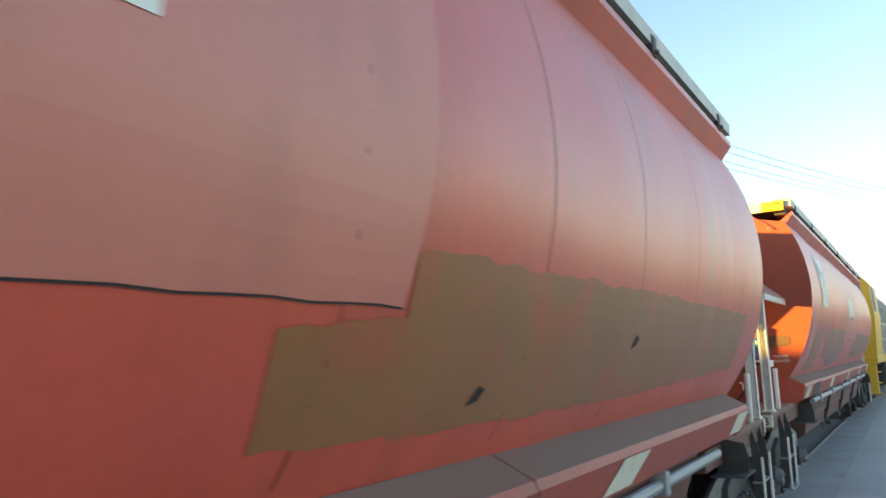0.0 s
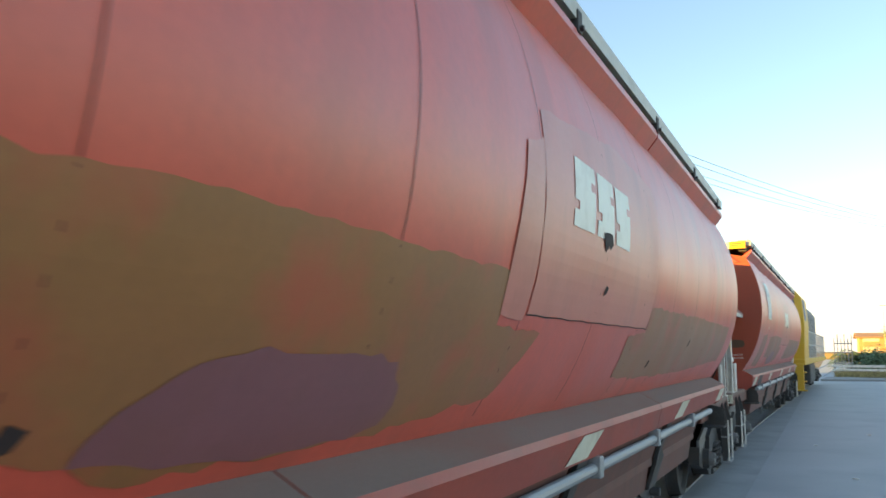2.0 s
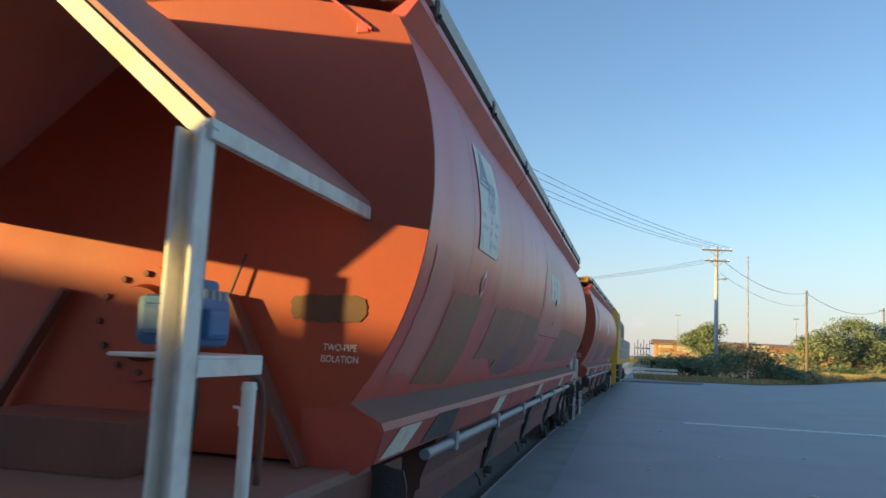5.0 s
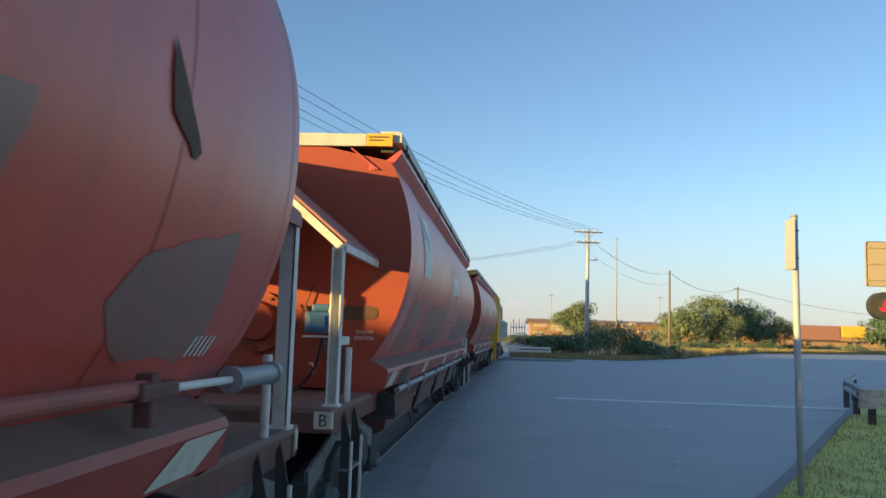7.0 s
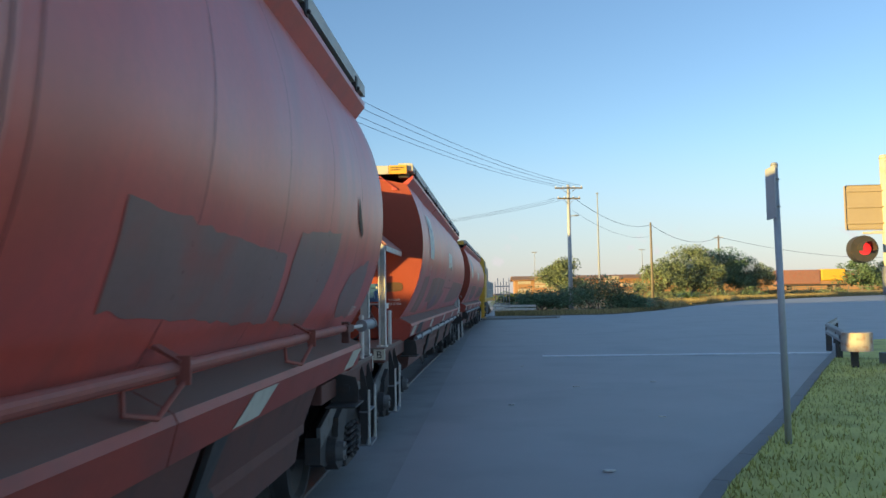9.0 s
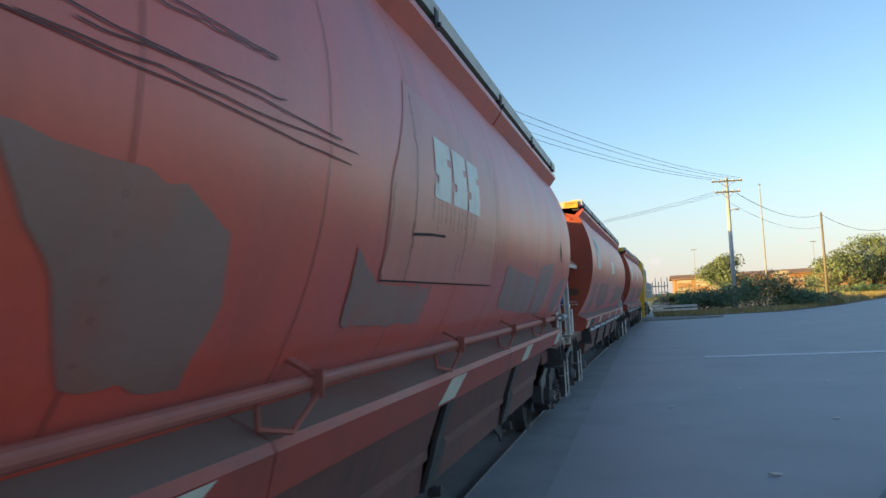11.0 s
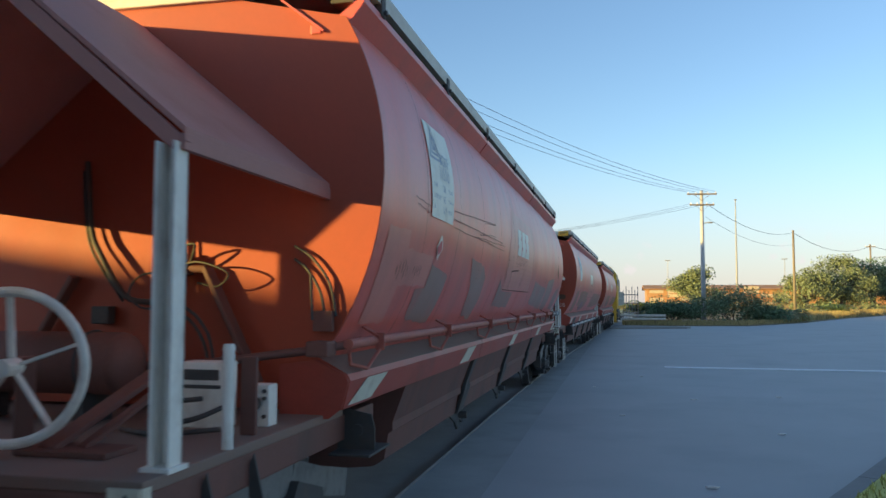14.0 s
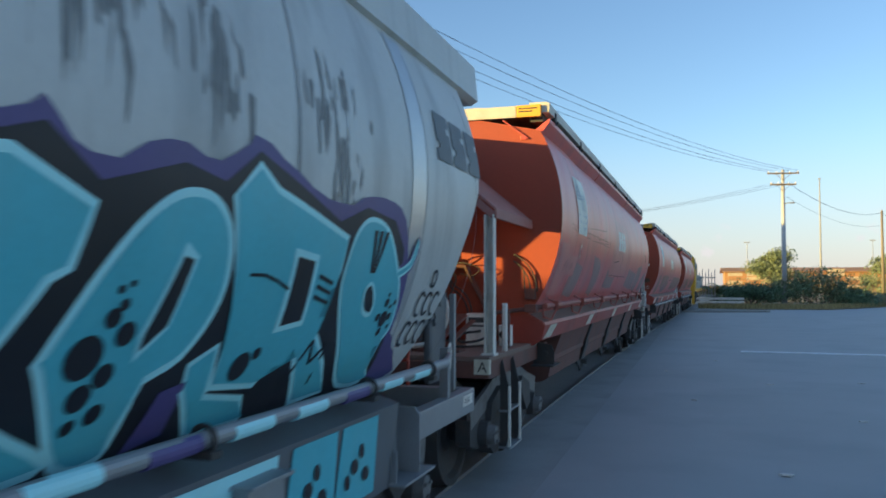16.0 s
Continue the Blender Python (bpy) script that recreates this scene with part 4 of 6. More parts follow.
        hose([(0.97, 6.30, 2.0), (1.08, 6.31, 1.93), (1.18, 6.31, 1.79), (1.215, 6.31, 1.62)], 0.008, BLACK, "thin bent conduit")
        hose([(0.97, 6.30, 1.93), (1.05, 6.31, 1.87), (1.125, 6.31, 1.75), (1.15, 6.31, 1.62)], 0.008, BLACK, "thin bent conduit")
        block("cock_bracket", 1.09, 1.20, 6.29, 6.33, 1.54, 1.65, GRIMY)
        bar("cock_handle", (1.10, 6.36, 1.60), (1.09, 6.36, 1.84), 0.018, 0.012, BLACK)
        # pipe carried on from the ledge across the platform
        hose([(1.30, 6.30, 1.475), (1.15, 6.42, 1.45), (0.95, 6.50, 1.425), (0.6, 6.66, 1.385), (0.15, 6.66, 1.36)], 0.022, GRIMY, "dirty red pipe across the platform", "cross_pipe")
        block("pipe_union", 1.12, 1.24, 6.36, 6.50, 1.415, 1.495, GRIMY, "", 0.012)
        # boxes and loose hose on the deck
        block("flat_post", 1.02, 1.095, 6.98, 7.005, 1.10, 1.45, GRIMY, "dull red flat steel post")
        crate = block("gear_box", 0.63, 0.86, 6.72, 6.86, 1.10, 1.41, WHITE, "white box with a black maker's strip")
        bm = bmesh.new()
        box(bm, 0.655, 0.835, s * 6.8605, s * 6.863, 1.325, 1.375)
        box(bm, 0.645, 0.845, s * 6.8605, s * 6.863, 1.285, 1.303)
        part("print", bm, BLACK, crate)
        dial = block("control_box", 0.93, 1.045, 6.66, 6.76, 1.10, 1.30, WHITE, "white control box with a black dial")
        bm = bmesh.new()
        rod(bm, (0.975, s * 6.76, 1.21), (0.975, s * 6.80, 1.21), 0.032, seg=18)
        for z in (1.27, 1.235, 1.15):
            rod(bm, (1.025, s * 6.76, z), (1.025, s * 6.775, z), 0.010, seg=10)
        part("dial", bm, BLACK, dial)
        hose([(0.9, 6.85, 1.22), (0.78, 7.0, 1.16), (0.62, 7.02, 1.15), (0.62, 6.95, 1.22), (0.8, 6.95, 1.25)], 0.012)
        hose([(0.95, 7.05, 1.13), (0.7, 7.15, 1.115), (0.45, 7.05, 1.115)], 0.012)
        # handwheel on its stand
        hw = bmesh.new()
        c = Vector((0.415, s * 7.72, 1.445))
        ax = Vector((0.25, s, 0)).normalized()
        ring(hw, c, ax, 0.29, 0.020, 44, 10)
        u, v = ax.cross(Vector((0, 0, 1))).normalized(), Vector((0, 0, 1))
        for k in range(5):
            a = 2 * math.pi * k / 5 + 0.3
            beam(hw, c - ax * 0.03, c + (u * math.cos(a) + v * math.sin(a)) * 0.285, 0.026, 0.012)
        rod(hw, c - ax * 0.06, c + ax * 0.06, 0.035, seg=14)
        part("handwheel", hw, WHITE, w, "weathered white brake handwheel")
        bar("wheel_stand", (0.39, 7.60, 1.10), (0.41, 7.62, 1.48), 0.07, 0.05, GRIMY)
        bar("brace", (0.50, 7.60, 1.12), (0.66, 7.05, 1.40), 0.10, 0.025, GRIMY, "rusty sloping brace")
        bar("brace", (0.62, 7.55, 1.12), (0.80, 7.20, 1.36), 0.06, 0.02, GRIMY, "rusty sloping brace")
        block("brace_foot", 0.40, 0.80, 7.45, 7.66, 1.10, 1.125, GRIMY)
    else:
        # flanged hatch on the end sheet
        fl = bmesh.new()
        rod(fl, (0.05, s * 6.28, 1.72), (0.05, s * 6.33, 1.72), 0.28, seg=40)
        rod(fl, (0.05, s * 6.33, 1.72), (0.05, s * 6.40, 1.72), 0.19, 0.17, seg=36)
        fl = part("flange", fl, RED_END_SHADED, w, "orange-red bolted round flange")
        for k in range(12):
            a = 2 * math.pi * k / 12
            bm = bmesh.new()
            rod(bm, (0.05 + 0.24 * math.cos(a), s * 6.33, 1.72 + 0.24 * math.sin(a)), (0.05 + 0.24 * math.cos(a), s * 6.35, 1.72 + 0.24 * math.sin(a)), 0.016, seg=6)
            part("bolt", bm, GRIMY, fl)
        valve = block("brake_valve", 0.80, 1.02, 7.28, 7.52, 1.635, 1.80, BLUE, "blue brake control valve", 0.03)
        for k, (x0, x1, y0, y1, z0, z1) in enumerate(((0.83, 1.05, 7.34, 7.48, 1.66, 1.76), (0.84, 0.98, 7.22, 7.56, 1.67, 1.77), (0.84, 0.99, 7.32, 7.46, 1.80, 1.86))):
            part("valve_cover", box(bmesh.new(), x0, x1, s * y0, s * y1, z0, z1, 0.018), BLUE, valve)
        for k in range(5):
            bm = bmesh.new()
            rod(bm, (1.0, s * (7.31 + 0.045 * k), 1.79), (1.0, s * (7.31 + 0.045 * k), 1.825), 0.015, seg=8)
            part("stud", bm, GREY_METAL, valve)
        shelf = bmesh.new()
        box(shelf, 0.84, 1.10, s * 7.18, s * 7.70, 1.60, 1.612, 0.003)
        box(shelf, 1.09, 1.10, s * 7.18, s * 7.70, 1.545, 1.60, 0.003)
        part("valve_shelf", shelf, WHITE, w, "white steel bracket shelf")
        hose([(0.95, 7.40, 1.60), (0.98, 7.25, 1.56), (1.0, 7.12, 1.55), (1.01, 7.0, 1.50), (1.01, 6.96, 1.36), (1.0, 6.95, 1.12)], 0.014, GRIMY, "bent dull red pipe")
        hose([(0.563, 6.32, 2.07), (0.43, 6.33, 1.68), (0.276, 6.34, 1.30), (0.24, 6.36, 1.12)], 0.006)
        hose([(0.9, 7.3, 1.6), (0.80, 7.1, 1.35), (0.6, 6.9, 1.15), (0.4, 6.8, 1.115)], 0.012)
        hose([(0.33, 6.36, 1.9), (0.42, 6.40, 1.72), (0.36, 6.42, 1.5), (0.2, 6.42, 1.4)], 0.008)
        bar("strut", (0.505, 6.33, 1.87), (0.93, 6.36, 1.10), 0.09, 0.03, GRIMY, "leaning rusty strut")
        bar("strut", (-0.40, 6.33, 1.87), (-0.83, 6.36, 1.10), 0.09, 0.03, GRIMY, "leaning rusty strut")
        hose([(0.56, 6.32, 1.345), (0.595, 6.33, 1.34), (0.60, 6.33, 1.30), (0.60, 6.33, 1.26)], 0.008, WHITE, "small white cock handle", "cock_handle")
        block("deck_box", -0.3, 0.45, 6.55, 7.0, 1.10, 1.32, GRIMY, "dirty red box on the platform")
        for text, x, z in (("TWO-PIPE", 0.972, 1.63), ("ISOLATION", 0.962, 1.577)):
            bm = lettering(text, 0, 0, 0.032, 0.8)
            for v in bm.verts:
                v.co = Vector((x + v.co.y if s < 0 else x + 0.18 - v.co.y, s * 6.285, z + v.co.z))
            part("letters", bm, WHITE, w, "stencilled white letters")
        bm = bmesh.new()
        rng = random.Random(6)
        bm.faces.new([bm.verts.new((x + rng.gauss(0, 0.004), s * 6.286, z + rng.gauss(0, 0.004)))
                      for x, z in smooth_shape([(0.80, 1.80), (0.82, 1.875), (0.98, 1.89), (1.14, 1.885), (1.175, 1.83), (1.14, 1.77), (0.98, 1.76), (0.84, 1.765)], 5)])
        part("dark_patch", bm, OVERSPRAY, w, "dark overpainted patch")


def wagon_one():
    w = hopper_wagon("oxide-red bulged grain hopper wagon with brown overpaint patches", False, "B")
    P = lambda name, pts, mat, label="", r=0.005, seed=0, lift=0.003: part(name, patch(pts, r, seed, lift=lift), mat, w, label)
    P("paint_patch", [(-0.99, 2.68), (-0.97, 1.85), (1.32, 1.85), (1.40, 2.78), (0.4, 2.84)], PINK, "faded pink repainted panel", 0.004)
    P("paint_patch", [(-1.27, 2.12), (-1.25, 1.84), (-1.0, 1.82), (-1.0, 2.55), (-1.2, 2.5)], PINK, "", 0.006, 1, 0.005)
    P("paint_patch", [(-5.51, 1.98), (-4.60, 2.01), (-4.51, 1.43), (-5.46, 1.46)], OLIVE, "brown overpaint patch", 0.006, 2)
    P("paint_patch", [(-6.05, 2.16), (-5.62, 2.16), (-5.61, 1.9), (-5.57, 1.52), (-6.05, 1.53)], PINK, "faded pink overpaint patch", 0.008, 3)
    P("paint_patch", [(-4.0, 1.97), (-2.8, 2.02), (-1.9, 2.0), (-1.24, 2.0), (-1.25, 1.8), (-0.74, 1.78), (-1.0, 1.52), (-1.8, 1.45), (-2.8, 1.44), (-3.4, 1.6), (-4.05, 1.6)],
      OLIVE, "brown overpaint patch", 0.006, 4)
    P("paint_patch", smooth_shape([(-2.95, 1.5), (-2.73, 1.68), (-2.3, 1.70), (-1.89, 1.66), (-1.83, 1.48), (-2.4, 1.45)]), PURPLE, "dark purple overpaint patch", 0.006, 5, 0.005)
    P("paint_patch", [(1.34, 1.99), (3.2, 2.0), (5.9, 1.98), (5.85, 1.6), (3.4, 1.52), (1.6, 1.52), (0.94, 1.55), (0.9, 1.80), (1.34, 1.82)], OLIVE, "brown overpaint patch", 0.006, 6)
    part("scratch", ribbon([(-0.98 + 0.115 * i, 1.848 + 0.003 * math.sin(i * 2.1)) for i in range(21)], 0.005, lift=0.006, step=9), DARK, w)
    for k, (y, z) in enumerate(((0.12, 2.02), (3.3, 1.78), (1.9, 1.62), (-3.1, 1.56))):
        rng = random.Random(k)
        part("scuff", patch([(y - 0.02, z + 0.025), (y + 0.03, z + 0.01), (y + 0.01, z - 0.02), (y - 0.05, z - 0.035)], 0.003, k, lift=0.006), DARK, w)
    part("drip_stain", patch([(-0.08, 2.29), (0.10, 2.30), (0.12, 2.25), (0.07, 2.22), (0.03, 2.235), (-0.02, 2.20), (-0.05, 2.25)], 0.004, 9, lift=0.008), DARK, w, "dark drip stain")
    emblem(w, -0.58, 2.26, PANEL)
    bm = bmesh.new()
    plate(bm, [(1.299, -5.25, 1.29), (1.299, -4.65, 1.29), (1.262, -4.8, 1.14), (1.262, -5.5, 1.14)], 0.003, (1, 0, 0.2))
    part("paint_patch", bm, BLACK, w, "black paint on the skirt")
    side_label(w, "BGKF", "1142V", "26")
    end_gear(w, -1, False)
    return w


def wagon_two():
    w = hopper_wagon("oxide-red bulged grain hopper wagon with scratched sides and ledge pipe", True, "A")
    P = lambda name, pts, mat, label="", r=0.005, seed=0, lift=0.003: part(name, patch(pts, r, seed, lift=lift), mat, w, label)
    P("paint_patch", [(-1.42, 2.25), (-1.38, 1.83), (1.0, 1.85), (1.0, 2.72), (-1.1, 2.76)], PINK, "faded pink repainted panel", 0.003)
    P("paint_patch", [(-6.05, 2.13), (-5.62, 2.14), (-5.6, 2.02), (-4.91, 2.01), (-4.92, 1.81), (-5.61, 1.8), (-5.57, 1.57), (-6.05, 1.57)], PINK, "faded pink overpaint patch", 0.006, 1)
    P("paint_patch", [(-3.55, 2.08), (-3.3, 2.06), (-2.93, 2.04), (-2.67, 1.93), (-2.62, 1.75), (-2.67, 1.53), (-3.16, 1.58), (-3.3, 1.8)], GREYP, "grey overpaint patch", 0.006, 2)
    P("paint_patch", [(-1.71, 1.95), (-1.4, 1.82), (-0.5, 1.82), (-0.54, 1.63), (-1.66, 1.66)], GREYP, "grey overpaint patch", 0.006, 3, 0.005)
    P("paint_patch", [(1.58, 2.0), (3.4, 1.92), (3.52, 1.58), (1.65, 1.67)], GREYP, "grey overpaint patch", 0.006, 4)
    P("paint_patch", [(3.62, 2.06), (4.64, 2.12), (4.60, 1.89), (4.43, 1.53), (3.64, 1.59), (3.55, 1.88)], GREYP, "grey overpaint patch", 0.006, 5)
    P("paint_patch", [(5.30, 1.86), (5.95, 2.0), (6.0, 1.6), (5.9, 1.54), (5.4, 1.57), (5.2, 1.72)], GREYP, "grey overpaint patch", 0.006, 6)
    P("paint_patch", [(-4.88, 1.96), (-4.28, 1.90), (-4.38, 1.53), (-5.07, 1.58), (-5.15, 1.78), (-4.9, 1.79)], GREYP, "grey overpaint patch", 0.006, 7)
    P("scuff", [(5.18, 2.42), (5.28, 2.33), (5.46, 2.18), (5.42, 2.14), (5.22, 2.24)], OVERSPRAY, "dark rubbed scar", 0.006, 8, 0.007)
    rng = random.Random(21)
    for y0, y1, z0, z1 in ((-5.6, -5.2, 2.35, 2.33), (-4.48, -2.5, 2.38, 2.46), (-4.48, -2.0, 2.32, 2.31), (-3.5, -1.84, 2.26, 2.29), (-3.35, -2.45, 2.29, 2.35), (-3.1, -2.5, 2.42, 2.45), (-5.55, -5.2, 2.31, 2.29), (-4.45, -1.9, 2.26, 2.24)):
        n = 12
        pts = [(y0 + (y1 - y0) * i / n, z0 + (z1 - z0) * i / n + rng.gauss(0, 0.003)) for i in range(n + 1)]
        part("scratch", ribbon(pts, 0.0045, lift=0.006, step=9), SEAM, w, "long dark scratch")
    for y, z0, z1 in ((-1.05, 2.05, 2.7), (-1.38, 1.84, 2.25), (-1.04, 1.84, 2.05), (0.02, 1.9, 2.3), (0.98, 1.86, 2.6), (-0.1, 1.86, 2.0)):
        n = 10
        part("scratch", ribbon([(y + rng.gauss(0, 0.008), z0 + (z1 - z0) * i / n) for i in range(n + 1)], 0.006, lift=0.006, step=9), DARK, w)
    part("scratch", ribbon([(-1.06, 2.05), (-0.75, 2.07), (-0.45, 2.08)], 0.014, lift=0.006, step=9), DARK, w)
    part("scratch", ribbon([(-1.38 + 0.2 * i, 1.835) for i in range(13)], 0.008, lift=0.006, step=9), DARK, w)
    for k in range(12):
        y = -0.75 + 0.09 * k + rng.gauss(0, 0.02)
        part("drip_stain", ribbon([(y, 2.25), (y + 0.004, 2.2), (y, 2.24 - 0.06 - 0.12 * rng.random())], 0.006, lift=0.006, step=9), DARK, w)
    for k in range(9):
        y = -5.75 + 0.055 * k + (0.1 if k > 4 else 0)
        part("scuff", ribbon([(y, 1.96 - 0.05 * rng.random()), (y + 0.01, 1.90), (y + 0.006, 1.88 - 0.05 * rng.random())], 0.007, lift=0.006, step=9), DARK, w)
    for k in range(5):
        y = 5.93 + 0.045 * k
        part("number_bar", patch([(y, 1.555), (y + 0.022, 1.555), (y + 0.032, 1.63), (y + 0.010, 1.63)], lift=0.006), WHITE, w, "short illegible white stencil bar")
    emblem(w, -0.72, 2.26, PANEL)
    side_label(w, "BGKF", "1151U", "28", -5.18)
    end_gear(w, -1, True)
    return w


W1 = wagon_one()
W2 = wagon_two()
W0 = copy_thing(W1, pose(0, 0, 0))


# ---- grey wagon with spray-painted side ----
GZ, GX = 2.2, 1.42


def inset(pts, d):
    """Moves a closed outline inwards by d."""
    area = sum(a[0] * b[1] - b[0] * a[1] for a, b in zip(pts, pts[1:] + pts[:1]))
    s = 1 if area > 0 else -1
    out = []
    for i, p in enumerate(pts):
        a, b = Vector(pts[i - 1]), Vector(pts[(i + 1) % len(pts)])
        t = (b - a).normalized()
        out.append((p[0] - t.y * d * s, p[1] + t.x * d * s))
    return out


def grey_wagon():
    """Origin at its leading end; the body runs back along -y."""
    w = thing("grain_hopper_wagon", "grey grain hopper wagon with teal spray-painted side", "freight wagon", "hopper wagons of the train")
    zs = [1.12 + (3.03 - 1.12) * i / 26 for i in range(27)]
    front = lambda z: -float(np.interp(z, [1.1, 1.5, 1.9, 2.3, 2.6, 3.1], [1.25, 1.05, 0.86, 0.52, 0.44, 0.34]))
    ts2 = [i / 60 for i in range(61)]
    for sx in (1, -1):
        bm = bmesh.new()
        rows = []
        for t in ts2:
            rows.append([])
            for z in zs:
                y = front(z) + (-14.3 - front(z)) * t
                round_in = 0.09 * math.exp(-((front(z) - y) / 0.12) ** 2)
                rows[-1].append(bm.verts.new((sx * (side_x(z, GZ, GX) - round_in + dent(y, z)), y, z)))
        for a, b in zip(rows, rows[1:]):
            for i in range(len(zs) - 1):
                bm.faces.new((a[i], a[i + 1], b[i + 1], b[i]))
        part("body", bm, GREYW, w, "weathered grey bulged side sheets", True)
    bm = bmesh.new()
    col = [[bm.verts.new((f * (side_x(z, GZ, GX) - 0.088), front(z) + 0.03 * (1 - f * f), z)) for f in (-1, -0.7, 0, 0.7, 1)] for z in zs]
    for a, b in zip(col, col[1:]):
        for i in range(4):
            bm.faces.new((a[i], a[i + 1], b[i + 1], b[i]))
    part("end_wall", bm, GREYW, w, "grey sloping end sheet", True)
    for sx in (1, -1):
        bm = bmesh.new()
        extrude_xz(bm, [(sx * x, z) for x, z in ((1.19, 3.0), (1.24, 3.03), (1.215, 3.28), (1.0, 3.36), (0.9, 3.3), (1.0, 3.0))][::sx], -14.4, -0.14)
        part("roof_coaming", bm, GREYW, w, "plain grey roof coaming")
    bm = bmesh.new()
    extrude_xz(bm, [(-1.0, 3.3), (1.0, 3.3), (0.5, 3.42), (-0.5, 3.42)], -14.35, -0.2)
    part("roof", bm, GREYW, w)
    K = dict(zc=GZ, xm=GX)
    def paint(name, pts, mat, lift, label="", r=0.0):
        return part(name, patch(pts, r, 3, lift=lift, **K), mat, w, label)
    paint("metal_strip", [(-2.06, 1.5), (-1.86, 1.5), (-1.80, 2.98), (-2.02, 2.98)], SHEET, 0.004, "bright bare metal strip")
    for y in (-0.85, -3.25, -5.6, -8.0, -10.4, -12.8, -1.83):
        part("weld_seam", ribbon([(y + 0.01 * math.sin(z * 3), z) for z in [1.2 + 0.09 * i for i in range(20)]], 0.009, lift=0.005, step=9, **K), GREYL, w)
    emblem(w, -1.62, 2.38, GREYL, GZ, GX, 0.95, 0.28)
    # spray paint: violet haze, black ground, then the letters
    top = [(-6.4, 1.95), (-5.4, 2.1), (-4.55, 2.06), (-4.42, 2.11), (-4.25, 2.0), (-3.97, 2.08), (-3.72, 2.06), (-3.52, 2.17), (-3.25, 2.08), (-2.87, 2.0),
           (-2.54, 2.08), (-2.18, 2.05), (-2.02, 1.86), (-1.93, 1.66), (-1.90, 1.45), (-1.80, 1.18)]
    paint("spray_paint", smooth_shape(top, 3)[:-3] + [(-1.72, 1.14), (-6.4, 1.14)], VIOLET, 0.006, "violet spray-painted outline", 0.006)
    paint("spray_paint", [(-6.3, 1.9), (-5.3, 2.03), (-4.52, 2.01), (-4.40, 2.05), (-4.21, 1.94), (-3.89, 2.03), (-3.69, 2.0), (-3.51, 2.12), (-2.86, 1.94),
                          (-2.6, 2.02), (-2.25, 1.99), (-2.08, 1.86), (-2.02, 1.6), (-1.95, 1.40), (-1.9, 1.14), (-6.3, 1.14)], SPRAYK, 0.008, "black spray-painted ground")
    def letter(pts, rounded=False, rim=0.028):
        o = smooth_shape(pts, 4) if rounded else pts
        paint("spray_paint", o, AQUA, 0.010, "pale aqua letter edge")
        paint("spray_paint", inset(o, rim), TEAL, 0.012, "teal letter fill")
    letter([(-5.2, 1.90), (-4.49, 1.99), (-4.21, 1.89), (-4.25, 1.72), (-4.31, 1.69), (-4.42, 1.52), (-4.6, 1.5), (-5.3, 1.55)])
    letter([(-5.2, 1.45), (-4.5, 1.45), (-4.34, 1.36), (-4.10, 1.18), (-5.2, 1.17)], True)
    letter([(-4.27, 1.46), (-4.28, 1.52), (-4.17, 1.72), (-4.03, 1.88), (-3.88, 1.96), (-3.72, 1.95), (-3.61, 1.84), (-3.58, 1.64), (-3.68, 1.46), (-3.86, 1.37), (-3.84, 1.18), (-4.05, 1.18)], True)
    paint("spray_paint", [(-3.93, 1.47), (-3.94, 1.55), (-3.84, 1.81), (-3.77, 1.77), (-3.82, 1.56)], AQUA, 0.014)
    paint("spray_paint", [(-3.92, 1.50), (-3.92, 1.55), (-3.84, 1.77), (-3.79, 1.76), (-3.83, 1.57)], SPRAYK, 0.016)
    letter([(-3.64, 1.44), (-3.50, 1.50), (-3.44, 1.32), (-3.17, 1.28), (-3.06, 1.16), (-3.42, 1.15), (-3.61, 1.34)], False, 0.024)
    letter([(-3.65, 1.96), (-3.51, 2.09), (-3.38, 2.02), (-2.76, 1.89), (-2.77, 1.74), (-2.84, 1.57), (-2.96, 1.52), (-2.80, 1.49), (-2.60, 1.36), (-2.40, 1.19), (-2.71, 1.17),
            (-2.92, 1.38), (-3.06, 1.50), (-3.19, 1.49), (-3.13, 1.30), (-3.45, 1.33), (-3.48, 1.53), (-3.47, 1.71), (-3.45, 1.88)], False, 0.026)
    paint("spray_paint", [(-3.21, 1.82), (-3.01, 1.80), (-2.98, 1.53), (-3.19, 1.51)], AQUA, 0.014)
    paint("spray_paint", [(-3.18, 1.79), (-3.04, 1.775), (-3.01, 1.55), (-3.16, 1.535)], SPRAYK, 0.016)
    for k in range(3):
        paint("spray_paint", [(-2.97, 1.73 - 0.04 * k), (-2.83, 1.70 - 0.04 * k), (-2.83, 1.685 - 0.04 * k), (-2.97, 1.712 - 0.04 * k)], SPRAYK, 0.015)
    part("spray_paint", ribbon([(-3.47, 1.72), (-3.38, 1.72), (-3.28, 1.70), (-3.19, 1.67)], 0.012, lift=0.015, step=9, **K), SPRAYK, w)
    for pts in ([(-2.90, 1.30), (-2.82, 1.46)], [(-2.82, 1.46), (-2.76, 1.36)], [(-2.76, 1.36), (-2.66, 1.44)], [(-2.66, 1.44), (-2.66, 1.26)]):
        part("spray_paint", ribbon(pts, 0.02, lift=0.015, step=9, **K), SPRAYK, w)
    letter([(-2.74, 1.78), (-2.68, 1.92), (-2.54, 1.985), (-2.32, 1.95), (-2.14, 1.80), (-2.04, 1.70), (-1.98, 1.60), (-1.95, 1.46), (-2.05, 1.39),
            (-2.20, 1.44), (-2.36, 1.54), (-2.14, 1.36), (-1.92, 1.20), (-2.28, 1.20), (-2.54, 1.42), (-2.72, 1.63)], True, 0.022)
